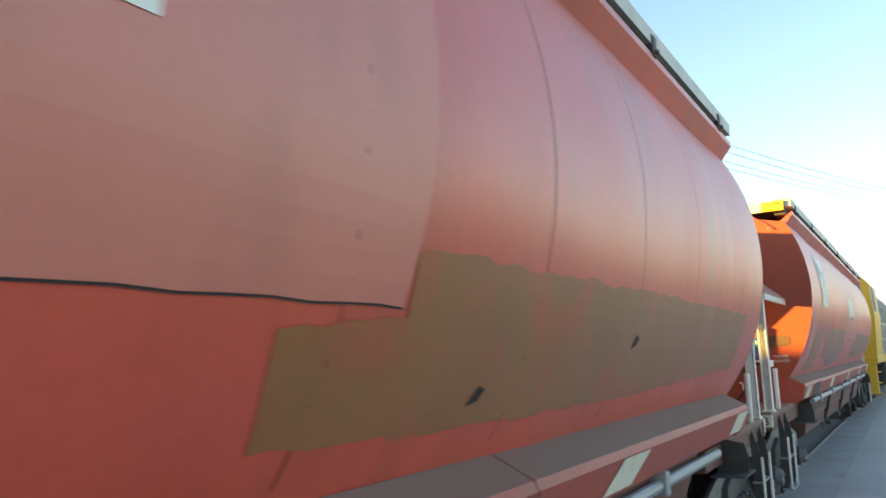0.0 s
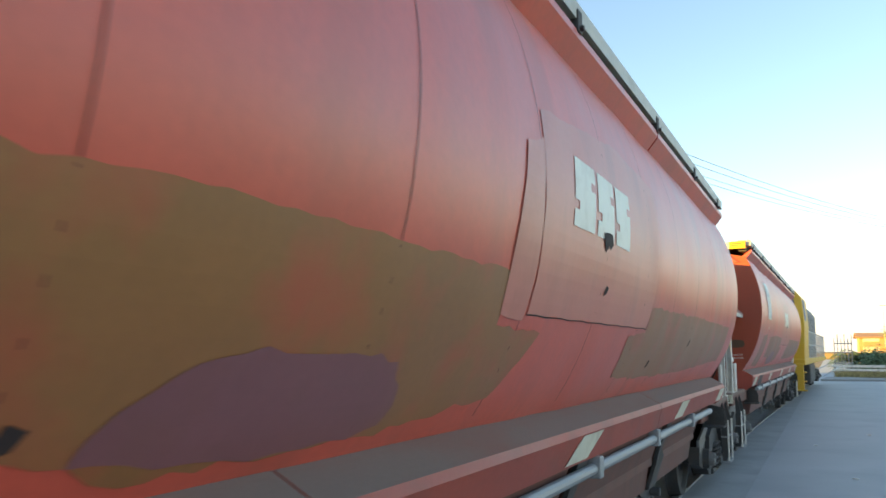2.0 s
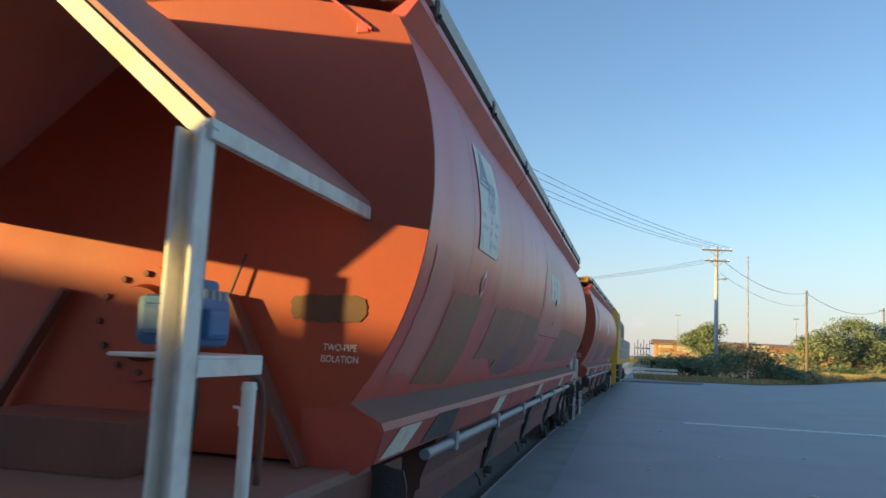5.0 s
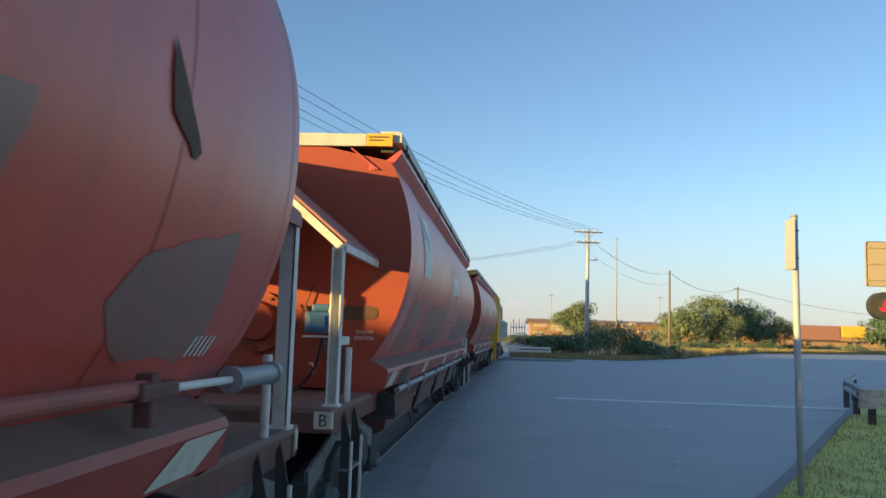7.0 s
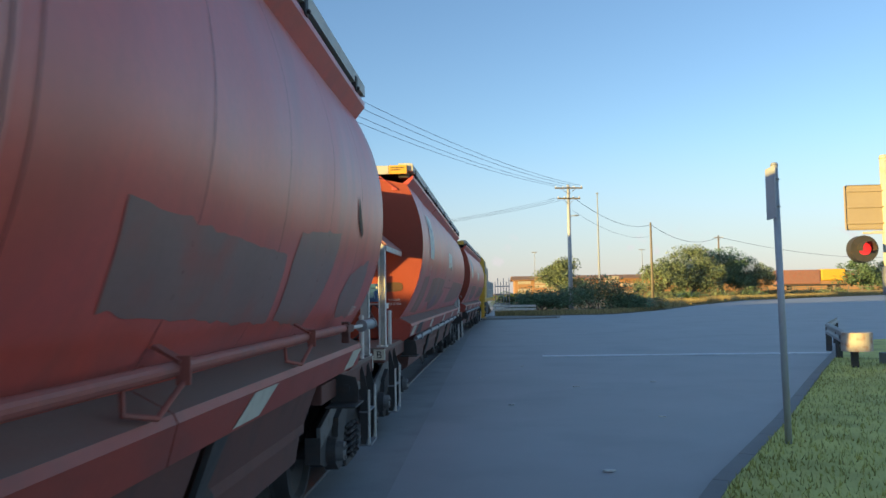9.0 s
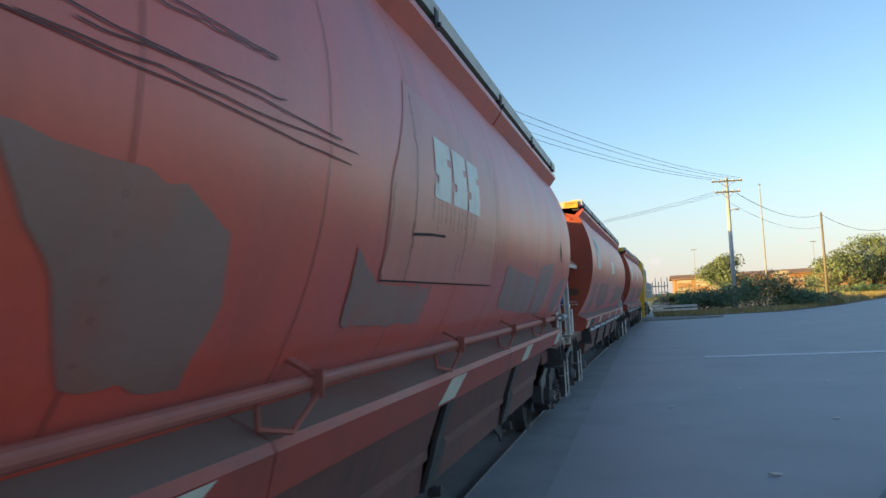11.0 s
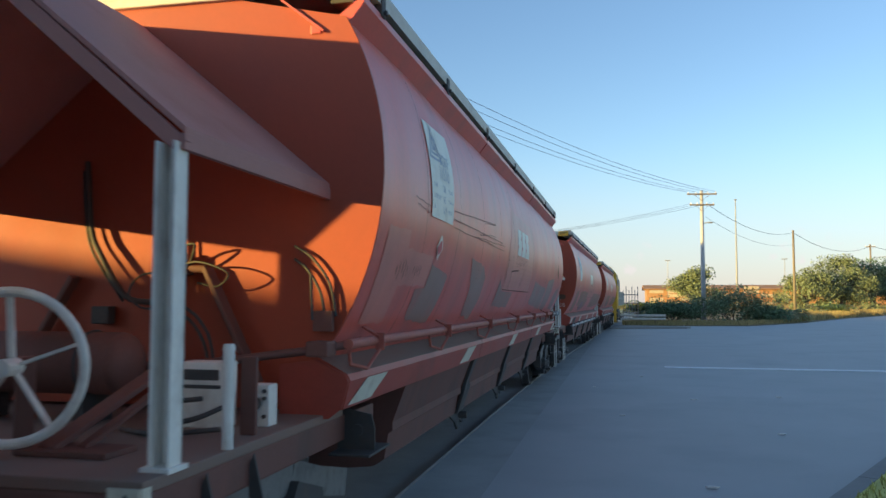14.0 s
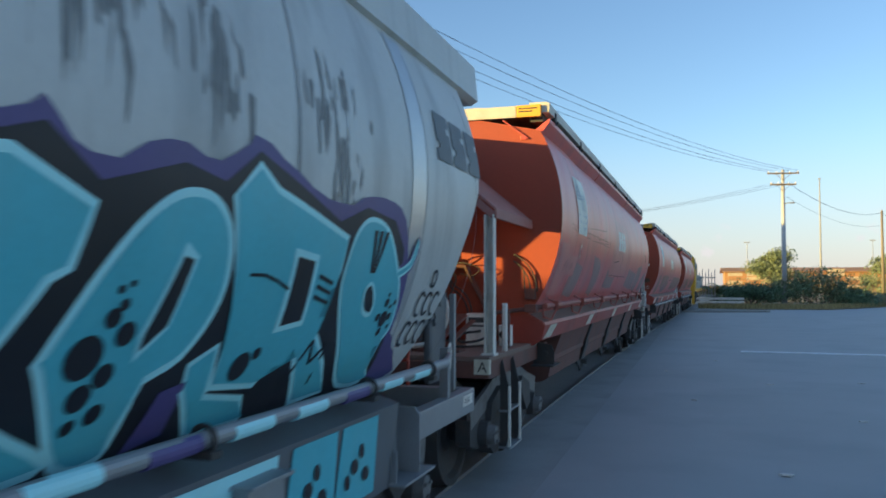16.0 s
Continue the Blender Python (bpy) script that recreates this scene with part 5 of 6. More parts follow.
    tail = smooth_shape([(-2.10, 1.75), (-2.0, 1.77), (-1.94, 1.81), (-1.92, 1.90)], 5)[:16]
    part("spray_paint", ribbon(tail, 0.085, lift=0.009, step=9, **K), VIOLET, w)
    part("spray_paint", ribbon(tail, 0.05, lift=0.011, step=9, **K), AQUA, w, "pale aqua tail of a letter")
    part("spray_paint", ribbon(tail, 0.022, lift=0.013, step=9, **K), TEAL, w)
    paint("spray_paint", smooth_shape([(-2.47, 1.66), (-2.40, 1.70), (-2.31, 1.62), (-2.31, 1.54), (-2.42, 1.56)], 4), AQUA, 0.014)
    paint("spray_paint", smooth_shape([(-2.45, 1.655), (-2.40, 1.68), (-2.33, 1.61), (-2.33, 1.56), (-2.41, 1.58)], 4), SPRAYK, 0.016)
    paint("spray_paint", [(-3.72, 1.36), (-3.60, 1.38), (-3.58, 1.20), (-3.76, 1.17)], VIOLET, 0.010)
    rng = random.Random(5)
    for y, z, r in ((-4.13, 1.50, 0.052), (-4.0, 1.555, 0.030), (-4.07, 1.60, 0.024), (-4.03, 1.445, 0.030), (-4.09, 1.39, 0.034), (-4.0, 1.335, 0.026), (-4.08, 1.31, 0.02), (-4.04, 1.635, 0.015),
                    (-4.07, 1.675, 0.011), (-4.03, 1.69, 0.009), (-3.32, 1.40, 0.045), (-3.24, 1.44, 0.02), (-2.12, 1.52, 0.035), (-2.20, 1.53, 0.018), (-2.05, 1.53, 0.018), (-2.14, 1.60, 0.018), (-2.11, 1.455, 0.018),
                    (-2.03, 1.60, 0.013), (-2.02, 1.48, 0.010), (-2.08, 1.58, 0.011), (-2.14, 1.64, 0.009)):
        paint("spray_dot", oval(y, z, r * 1.3, r * 1.15, 14), SPRAYK, 0.015, "black sprayed dot")
    for k in range(3):
        paint("spray_paint", [(-2.50 + 0.07 * k, 1.93), (-2.46 + 0.07 * k, 1.93), (-2.44 + 0.02 * k, 1.74), (-2.46 + 0.02 * k, 1.74)], SPRAYK, 0.015)
    # scribbled tags as plain strokes
    for y0, z0, n in ((-1.66, 1.52, 3), (-1.72, 1.36, 4)):
        for k in range(n):
            y = y0 + 0.12 * k
            pts = [(y + 0.09, z0 + 0.10), (y + 0.03, z0 + 0.12), (y, z0 + 0.05), (y + 0.04, z0), (y + 0.09, z0 + 0.01 + 0.02 * (k % 2))]
            part("scribble", ribbon(smooth_shape(pts, 4)[:-4], 0.018, lift=0.008, step=9, **K), SPRAYK, w, "black scribbled tag")
    part("scribble", ribbon(oval(-1.50, 1.72, 0.035, 0.045, 14) + oval(-1.50, 1.72, 0.035, 0.045, 14)[:1], 0.018, lift=0.008, step=9, **K), SPRAYK, w)
    # soot streaks
    for k in range(110):
        yc, sy, zt = ((-4.25, 0.10, 2.62), (-3.74, 0.07, 2.58), (-3.0, 0.12, 2.62), (-2.85, 0.07, 2.3))[k % 4]
        y = rng.gauss(yc, sy)
        z1 = zt - 0.3 * rng.random()
        d, wd = 0.06 + 0.2 * rng.random(), 0.006 + 0.016 * rng.random()
        part("soot_streak", patch([(y, z1), (y + wd, z1 - 0.02), (y + wd * 0.8, z1 - d), (y + wd * 0.3, z1 - d * 0.9)], 0.006, k, lift=0.003, **K), SOOT, w, "dark soot streak")
    # pipe, skirt
    bm = bmesh.new()
    pipe(bm, [(1.25, -14, 1.17), (1.25, -1.35, 1.195), (1.25, -0.95, 1.197)], 0.03, 14)
    part("ledge_pipe", bm, GREY_METAL, w, "grey pipe with sprayed teal bands")
    for k in range(9):
        y = -5.2 + 0.45 * k
        bm = bmesh.new()
        rod(bm, (1.25, y, 1.186), (1.25, y + 0.26, 1.187), 0.033, seg=14)
        part("paint_band", bm, AQUA if k % 3 else VIOLET, w)
    for y in (-4.9, -3.55, -2.2, -1.3):
        bm = bmesh.new()
        box(bm, 1.05, 1.30, y - 0.03, y + 0.03, 1.13, 1.155, 0.004)
        ring(bm, (1.25, y, 1.19), (0, 1, 0), 0.045, 0.01, 16, 6)
        part("pipe_clamp", bm, BLACK, w)
    bm = bmesh.new()
    extrude_xz(bm, [(1.0, 1.14), (1.24, 1.06), (1.2, 0.62), (1.0, 0.55)], -13.0, -1.75)
    part("skirt", bm, GREYL, w, "dark grey lower skirt")
    for y0, y1, m in ((-3.75, -3.05, AQUA), (-2.93, -2.52, TEAL), (-2.46, -2.05, TEAL), (-4.6, -3.85, VIOLET)):
        bm = bmesh.new()
        plate(bm, [(1.243, y0, 1.04), (1.243, y1, 1.04), (1.208, y1 + 0.02, 0.66), (1.208, y0 - 0.03, 0.66)], 0.003, (1, 0, 0.1))
        part("spray_paint", bm, m, w)
        for k in range(4 if m is TEAL else 0):
            yy, zz = y0 + 0.08 + 0.07 * k, 0.78 + 0.06 * (k % 3)
            bm = bmesh.new()
            xx = 1.252 - (1.04 - zz) * 0.09
            bm.faces.new([bm.verts.new((xx, *q)) for q in oval(yy, zz, 0.03 + 0.012 * (k % 2), 0.035, 12)])
            part("spray_dot", bm, SPRAYK, w)
    bm = bmesh.new()
    box(bm, 1.2, 1.30, -3.36, -3.10, 0.86, 0.99, 0.01)
    box(bm, 1.2, 1.33, -3.38, -3.08, 0.985, 1.0, 0.003)
    part("door_latch", bm, GREY_METAL, w, "grey sheet-metal latch box")
    # leading platform
    bm = bmesh.new()
    box(bm, 1.04, 1.13, -1.75, 0.18, 0.73, 0.905, 0.012)
    box(bm, -1.13, -1.04, -1.75, 0.18, 0.73, 0.905, 0.012)
    box(bm, -1.04, 1.04, 0.08, 0.18, 0.73, 0.905, 0.012)
    box(bm, -1.04, 1.04, -0.9, -0.84, 0.73, 0.88, 0.01)
    part("headstock", bm, GREY_METAL, w, "worn grey platform frame")
    lp = bmesh.new()
    box(lp, 1.13, 1.135, -0.14, 0.10, 0.80, 0.875)
    lp = part("end_plate", lp, WHITE, w, "white stencilled end plate")
    bm = lettering("B END", -0.12, 0.82, 0.035)
    for v in bm.verts:
        v.co.x = 1.1365
    part("letters", bm, BLACK, lp)
    bm = bmesh.new()
    for v in (0, 1):
        rod(bm, (-0.9, -0.42, 1.72), (0.92, -0.42, 1.72), 0.20, seg=24) if v == 0 else bmesh.ops.create_uvsphere(bm, u_segments=24, v_segments=14, radius=0.2, matrix=Matrix.Translation((0.92, -0.42, 1.72)) @ Matrix.Diagonal((0.6, 1, 1, 1)))
    part("air_tank", bm, GREYW, w, "pale grey domed air reservoir", True)
    bm = bmesh.new()
    box(bm, 0.90, 0.96, -0.38, 0.01, 0.98, 1.55, 0.04)
    rod(bm, (0.90, -0.185, 1.56), (0.97, -0.185, 1.56), 0.15, seg=28)
    rod(bm, (0.95, -0.19, 1.58), (0.985, -0.19, 1.58), 0.05, seg=16)
    rod(bm, (0.95, -0.31, 1.42), (0.98, -0.31, 1.42), 0.03, seg=12)
    part("brake_panel", bm, GREYL, w, "dark grey brake control panel")
    bm = bmesh.new()
    box(bm, 0.98, 1.02, 0.0, 0.05, 0.9, 1.62, 0.005)
    part("post", bm, GREY_METAL, w, "grey steel post")
    bm = bmesh.new()
    beam(bm, (1.08, -0.42, 0.9), (1.08, -0.42, 1.24), 0.05, 0.05)
    pipe(bm, [(1.08, -0.40, 1.10), (1.08, -0.36, 1.12), (1.08, -0.34, 1.24), (1.08, -0.30, 1.27), (1.08, -0.27, 1.22), (1.08, -0.30, 1.10), (1.08, -0.33, 1.07), (1.08, -0.36, 1.10)], 0.008, 8)
    part("release_handle", bm, WHITE, w, "white bent release handle")
    bm = bmesh.new()
    beam(bm, (1.08, -0.42, 0.9), (1.08, -0.42, 1.25), 0.06, 0.06)
    rod(bm, (1.25, -0.95, 1.197), (1.12, -0.45, 1.2), 0.022, seg=10)
    part("release_rod", bm, GREY_METAL, w)
    bm = bmesh.new()
    pipe(bm, [(0.2, 0.15, 1.35), (0.55, 0.15, 1.36), (0.6, 0.15, 1.3), (0.6, 0.15, 0.9)], 0.014, 8)
    pipe(bm, [(-0.9, 0.13, 1.1), (0.6, 0.13, 1.1)], 0.014, 8)
    part("hand_grip", bm, RED, w, "thin red grab rail")
    bm = bmesh.new()
    plate(bm, [(1.10, -1.50, 0.64), (1.10, -1.50, 1.0), (1.24, -1.50, 1.0), (1.27, -1.50, 0.96), (1.27, -1.50, 0.64)], 0.014, (0, 1, 0))
    plate(bm, [(1.10, -1.78, 0.64), (1.10, -1.78, 0.86), (1.24, -1.78, 0.80), (1.24, -1.78, 0.64)], 0.014, (0, 1, 0))
    box(bm, 1.1, 1.30, -1.8, -1.3, 0.625, 0.64, 0.004)
    part("footstep", bm, GREY_METAL, w, "grey steel footstep bracket")
    bm = bmesh.new()
    box(bm, -0.25, 0.25, -14.3, 0.1, 0.72, 0.98, 0.02)
    box(bm, -0.11, 0.11, 0.1, 0.45, 0.75, 0.95, 0.03)
    part("centre_sill", bm, BLACK, w)
    bogie(w, -2.05)
    bogie(w, -12.4)
    return w


W3 = grey_wagon()


# ---- locomotive ----
def locomotive():
    """Origin at its trailing end; it runs forward along +y."""
    w = thing("locomotive", "yellow and dark grey diesel locomotive with white handrails", "locomotive")
    bm = bmesh.new()
    extrude_xz(bm, [(1.38, 1.45), (1.42, 2.6), (1.36, 3.5), (1.0, 3.95), (0, 4.05), (-1.0, 3.95), (-1.36, 3.5), (-1.42, 2.6), (-1.38, 1.45)], 0.5, 3.1)
    part("cab", bm, YELLOW, w, "yellow painted cab")
    for s in (1, -1):
        bm = bmesh.new()
        plate(bm, [(s * 1.425, 0.9, 2.75), (s * 1.425, 1.6, 2.75), (s * 1.37, 1.6, 3.45), (s * 1.37, 0.9, 3.45)], 0.01, (s, 0, 0))
        part("window", bm, BLUE, w, "dark blue cab side window")
        bm = bmesh.new()
        plate(bm, [(s * 0.2, 0.49, 2.9), (s * 1.2, 0.49, 2.9), (s * 1.1, 0.49, 3.6), (s * 0.2, 0.49, 3.65)], 0.01, (0, -1, 0))
        part("window", bm, BLUE, w, "dark blue cab end window")
    bm = bmesh.new()
    extrude_xz(bm, [(1.0, 1.45), (1.0, 3.5), (0.8, 3.8), (-0.8, 3.8), (-1.0, 3.5), (-1.0, 1.45)], 3.1, 18.5)
    part("hood", bm, GREYL, w, "dark grey engine hood")
    for i in range(10):
        bm = bmesh.new()
        box(bm, 1.0, 1.02, 3.5 + 1.4 * i, 4.6 + 1.4 * i, 1.7, 3.3, 0.01)
        part("hood_door", bm, GREYL, w)
    bm = bmesh.new()
    box(bm, -1.4, 1.4, 0.2, 19.0, 1.25, 1.45, 0.02)
    part("walkway", bm, YELLOW, w, "yellow walkway edge")
    for i in range(13):
        bm = bmesh.new()
        rod(bm, (1.36, 3.2 + 1.25 * i, 1.45), (1.36, 3.2 + 1.25 * i, 2.45), 0.02, seg=8)
        part("handrail_post", bm, WHITE, w)
    for z in (1.95, 2.45):
        bm = bmesh.new()
        rod(bm, (1.36, 3.2, z), (1.36, 18.3, z), 0.02, seg=8)
        part("handrail", bm, WHITE, w, "white handrail")
    bm = bmesh.new()
    box(bm, -1.35, 1.35, 0.15, 0.35, 0.45, 1.3, 0.02)
    for k in range(3):
        box(bm, 1.1, 1.42, 0.2, 0.7, 0.4 + 0.3 * k, 0.43 + 0.3 * k)
    part("end_steps", bm, YELLOW, w, "orange-yellow end steps")
    bm = bmesh.new()
    box(bm, -1.2, 1.2, 7.5, 11.5, 0.35, 1.2, 0.15)
    part("fuel_tank", bm, BLACK, w)
    bm = bmesh.new()
    box(bm, -0.3, 0.3, -0.25, 0.2, 0.7, 1.0, 0.03)
    part("coupler", bm, BLACK, w)
    bogie(w, 2.3)
    bogie(w, 16.6)
    return w


LOCO = locomotive()


# ---- right-hand verge: signs, signal, barrier ----
def sign_post():
    s = thing("sign_post", "grey steel post with a sign seen edge-on, in the grass verge", "sign", at=(3.04, 8.94, 0.05))
    bm = bmesh.new()
    rod(bm, (0, 0, -0.1), (-0.04, 0, 3.02), 0.036, seg=18)
    part("post", bm, PALE_STEEL, s, "galvanised round post", True)
    bm = bmesh.new()
    rod(bm, (-0.04, 0, 3.0), (-0.04, 0, 3.03), 0.042, 0.03, seg=18)
    part("cap", bm, GREY_METAL, s)
    bm = bmesh.new()
    box(bm, -0.095, -0.075, -0.14, 0.14, 2.42, 2.98, 0.006)
    part("sign_plate", bm, PALE_STEEL, s, "thin sign plate turned away")
    for z in (2.55, 2.85):
        bm = bmesh.new()
        ring(bm, (-0.037, 0, z), (0, 0, 1), 0.04, 0.008, 16, 6)
        part("clamp", bm, GREY_METAL, s)


def crossing_signal():
    s = thing("crossing_signal", "pale crossing signal mast with a round lamp glowing red", "signal", at=(8.5, 18.0, 0))
    bm = bmesh.new()
    rod(bm, (0, 0, 0), (0, 0, 4.5), 0.09, seg=18)
    rod(bm, (0, 0, 4.5), (0, 0, 4.58), 0.10, 0.08, seg=18)
    part("mast", bm, CREAM, s, "cream painted mast", True)
    bm = bmesh.new()
    box(bm, -0.87, 0.85, -0.03, -0.005, 2.95, 3.93, 0.05)
    part("board", bm, TAN, s, "plain tan back of a sign board")
    for z in (3.1, 3.45, 3.8):
        bm = bmesh.new()
        box(bm, -0.85, 0.84, -0.06, -0.03, z - 0.02, z + 0.02, 0.004)
        part("board_rail", bm, TAN, s)
    lamp = bmesh.new()
    rod(lamp, (-0.52, -0.08, 2.54), (-0.52, 0.16, 2.54), 0.29, seg=36)
    lamp = part("lamp_disc", lamp, BLACK, s, "round black lamp disc")
    bm = bmesh.new()
    rod(bm, (-0.52, -0.10, 2.54), (-0.52, -0.081, 2.54), 0.13, seg=24)
    part("lens", bm, RED_LAMP, lamp, "glowing red lamp lens")
    bm = bmesh.new()
    hood = [[bm.verts.new((-0.52 + r * math.cos(a), y, 2.54 + r * math.sin(a))) for a in [math.pi * (-0.1 + 1.2 * i / 16) for i in range(17)]] for r, y in ((0.15, -0.08), (0.15, -0.34), (0.16, -0.34), (0.16, -0.08))]
    for p, q in zip(hood, hood[1:] + hood[:1]):
        for i in range(16):
            bm.faces.new((p[i], p[i + 1], q[i + 1], q[i]))
    part("hood", bm, BLACK, lamp, "black lamp hood")
    bm = bmesh.new()
    box(bm, -0.52, 0.02, -0.05, 0.0, 2.86, 2.91, 0.01)
    rod(bm, (-0.3, -0.02, 2.9), (0, -0.02, 2.9), 0.03, seg=10)
    part("bracket", bm, CREAM, s)
    bm = bmesh.new()
    box(bm, -0.2, 0.1, -0.25, -0.1, 1.55, 2.15, 0.02)
    part("relay_box", bm, GREY_METAL, s, "grey relay box on the mast")
    bm = bmesh.new()
    box(bm, -0.2, 0.2, -0.2, 0.2, 0, 0.3, 0.02)
    part("footing", bm, CONCRETE, s)


def crash_barrier():
    s = thing("crash_barrier", "weathered galvanised crash barrier with a rusty end, by the kerb", "barrier", at=(7.1, 17.2, 0.05))
    wsec = [(0.0, 0.0), (0.04, 0.04), (0.04, 0.09), (0.0, 0.13), (0.0, 0.18), (0.04, 0.22), (0.04, 0.27), (0.0, 0.31)]
    path = [Vector((0, 0, 0.4)), Vector((0.25, 0.35, 0.4)), Vector((0.55, 1.2, 0.42)), Vector((0.95, 2.6, 0.45)), Vector((1.5, 4.4, 0.45)), Vector((3.5, 8.5, 0.45))]
    bm = bmesh.new()
    rows = []
    for i, p in enumerate(path):
        d = (path[min(i + 1, len(path) - 1)] - path[max(i - 1, 0)]).normalized()
        nrm = Vector((-d.y, d.x, 0))
        rows.append([bm.verts.new(p + nrm * o + Vector((0, 0, z))) for o, z in wsec] + [bm.verts.new(p + nrm * (o - 0.012) + Vector((0, 0, z))) for o, z in wsec[::-1]])
    for a, b in zip(rows, rows[1:]):
        for k in range(len(a)):
            bm.faces.new((a[k], a[(k + 1) % len(a)], b[(k + 1) % len(a)], b[k]))
    part("beam", bm, GREY_METAL, s, "corrugated steel beam")
    bm = bmesh.new()
    rod(bm, (0.3, -0.02, 0.36), (0.3, -0.02, 0.74), 0.30, seg=28)
    part("end_terminal", bm, RUSTY, s, "rust-stained rounded barrier end")
    for x, y in ((0.3, 0.1), (0.95, 2.4), (1.7, 4.8), (3.0, 7.5)):
        bm = bmesh.new()
        box(bm, x - 0.06, x + 0.06, y - 0.06, y + 0.06, 0, 0.62, 0.01)
        part("post", bm, BLACK, s)


TAN = material("tan_painted_metal", (0.42, 0.33, 0.22), 0.6, vary=0.1, scale=2, grain=40, bump=0.04)
RED_LAMP = bpy.data.materials.new("glowing_red_lens")
RED_LAMP.use_nodes = True
lens_shader = RED_LAMP.node_tree.nodes["Principled BSDF"]
lens_shader.inputs["Base Color"].default_value = (0.5, 0.01, 0.01, 1)
lens_shader.inputs["Roughness"].default_value = 0.2
lens_shader.inputs["Emission Color"].default_value = (1.0, 0.03, 0.02, 1)
lens_shader.inputs["Emission Strength"].default_value = 0.6
RUSTY = material("rust_stained_white_paint", (0.52, 0.45, 0.38), 0.7, vary=0.2, scale=4, grain=40, bump=0.15, second=(0.35, 0.14, 0.05), amount=0.8)
sign_post()
crossing_signal()
crash_barrier()

for k, (x, y) in enumerate(((0.99, 7.9), (0.2, 12.5), (1.4, 14.8), (-0.35, 16.5), (2.2, 11.2), (0.6, 19.0), (2.9, 15.5))):
    rng = random.Random(k)
    bm = bmesh.new()
    plate(bm, [(x + 0.05 * math.cos(a) * (0.5 + rng.random()), y + 0.035 * math.sin(a) * (0.5 + rng.random()), 0.012) for a in [i * 1.05 for i in range(6)]], 0.012, (0.1, 0, 1))
    tagged(part("litter", bm, WHITE), "small pale scrap of litter on the asphalt", "litter", "scraps of litter on the asphalt")


# ---- power poles and wires ----
def power_pole(x, y, h, arms, lamp=0.0, mat=CONCRETE, reach=1.0, turn=0.0, label="tall grey power pole with crossarms and insulators"):
    p = thing("power_pole", label, "power pole", "power poles along the yard", (x, y, 0))
    p.rotation_euler = (0, 0, turn)
    bm = bmesh.new()
    rod(bm, (0, 0, -0.2), (0, 0, h), 0.21, 0.13, seg=16)
    part("pole", bm, mat, p, "", True)
    for z, wd in arms:
        arm = bmesh.new()
        beam(arm, (-wd / 2, -0.14, z), (wd / 2, -0.14, z), 0.11, 0.12, 0.01)
        beam(arm, (-wd * 0.28, -0.14, z), (0, -0.12, z - 0.55), 0.03, 0.03)
        beam(arm, (wd * 0.28, -0.14, z), (0, -0.12, z - 0.55), 0.03, 0.03)
        arm = part("crossarm", arm, WOOD, p, "timber crossarm")
        for f in (-0.46, -0.2, 0.2, 0.46):
            bm = bmesh.new()
            rod(bm, (wd * f, -0.14, z + 0.05), (wd * f, -0.14, z + 0.2), 0.05, 0.03, seg=10)
            part("insulator", bm, WHITE, arm)
    if lamp:
        bm = bmesh.new()
        pipe(bm, [(0.1, 0, lamp), (0.9 * reach, -0.1, lamp + 0.35 * reach), (1.9 * reach, -0.2, lamp + 0.45 * reach)], 0.04, 8)
        la = part("lamp_arm", bm, GREY_METAL, p, "street lamp arm")
        bm = bmesh.new()
        box(bm, 1.8 * reach, 1.8 * reach + 0.7 * max(reach, 0.5), -0.32, -0.1, lamp + 0.45 * reach - 0.07, lamp + 0.45 * reach + 0.05, 0.04)
        part("lamp_head", bm, GREY_METAL, la)
    return p


def wire(a, b, sag, r=0.014):
    a, b = Vector(a), Vector(b)
    cu = bpy.data.curves.new("power_line", "CURVE")
    cu.dimensions, cu.bevel_depth, cu.bevel_resolution = "3D", r, 1
    sp = cu.splines.new("POLY")
    n = 24
    sp.points.add(n)
    for i in range(n + 1):
        t = i / n
        p = a.lerp(b, t)
        sp.points[i].co = (p.x, p.y, p.z - 4 * sag * t * (1 - t), 1)
    cu.materials.append(WIRE)
    bpy.context.view_layer.update()
    ob = new("power_line", cu)
    me = bpy.data.meshes.new_from_object(ob.evaluated_get(bpy.context.evaluated_depsgraph_get()))
    bpy.data.objects.remove(ob)
    return tagged(new("power_line", me), "thin dark sagging power line", "cable", "power lines")


power_pole(6.85, 70.2, 11.0, ((10.7, 2.45), (9.8, 2.0)), 8.2, PALE_STEEL, 0.25, 0.15)
power_pole(22.7, 115, 11.3, (), 0, WOOD, label="brown timber power pole")
power_pole(41.8, 150, 11.6, ((11.2, 1.6),), 9.0, WOOD, label="timber power pole with a street lamp")
power_pole(-14.6, 28.0, 13.9, ((13.4, 3.0), (12.2, 2.4)), 0, WOOD, turn=0.35, label="timber power pole behind the train")
for f in (-1.1, -0.45, 0.45, 1.1):
    wire((6.85 + f, 70.1, 10.9), (-14.6 + f * 1.3, 28.0, 13.6), 1.1, 0.012)
for f in (-0.7, 0.0, 0.7):
    wire((6.85 + f, 70.1, 9.95), (-20.0 + f, 66.0, 6.6), 0.8, 0.010)
wire((7.3, 70.1, 9.85), (22.7, 115, 11.0), 1.1, 0.02)
wire((7.1, 70.1, 8.8), (22.7, 115, 9.4), 1.0, 0.012)
wire((22.7, 115, 11.0), (41.8, 150, 11.3), 1.6, 0.028)
wire((41.8, 150, 11.3), (120, 210, 11.0), 3.0, 0.03)


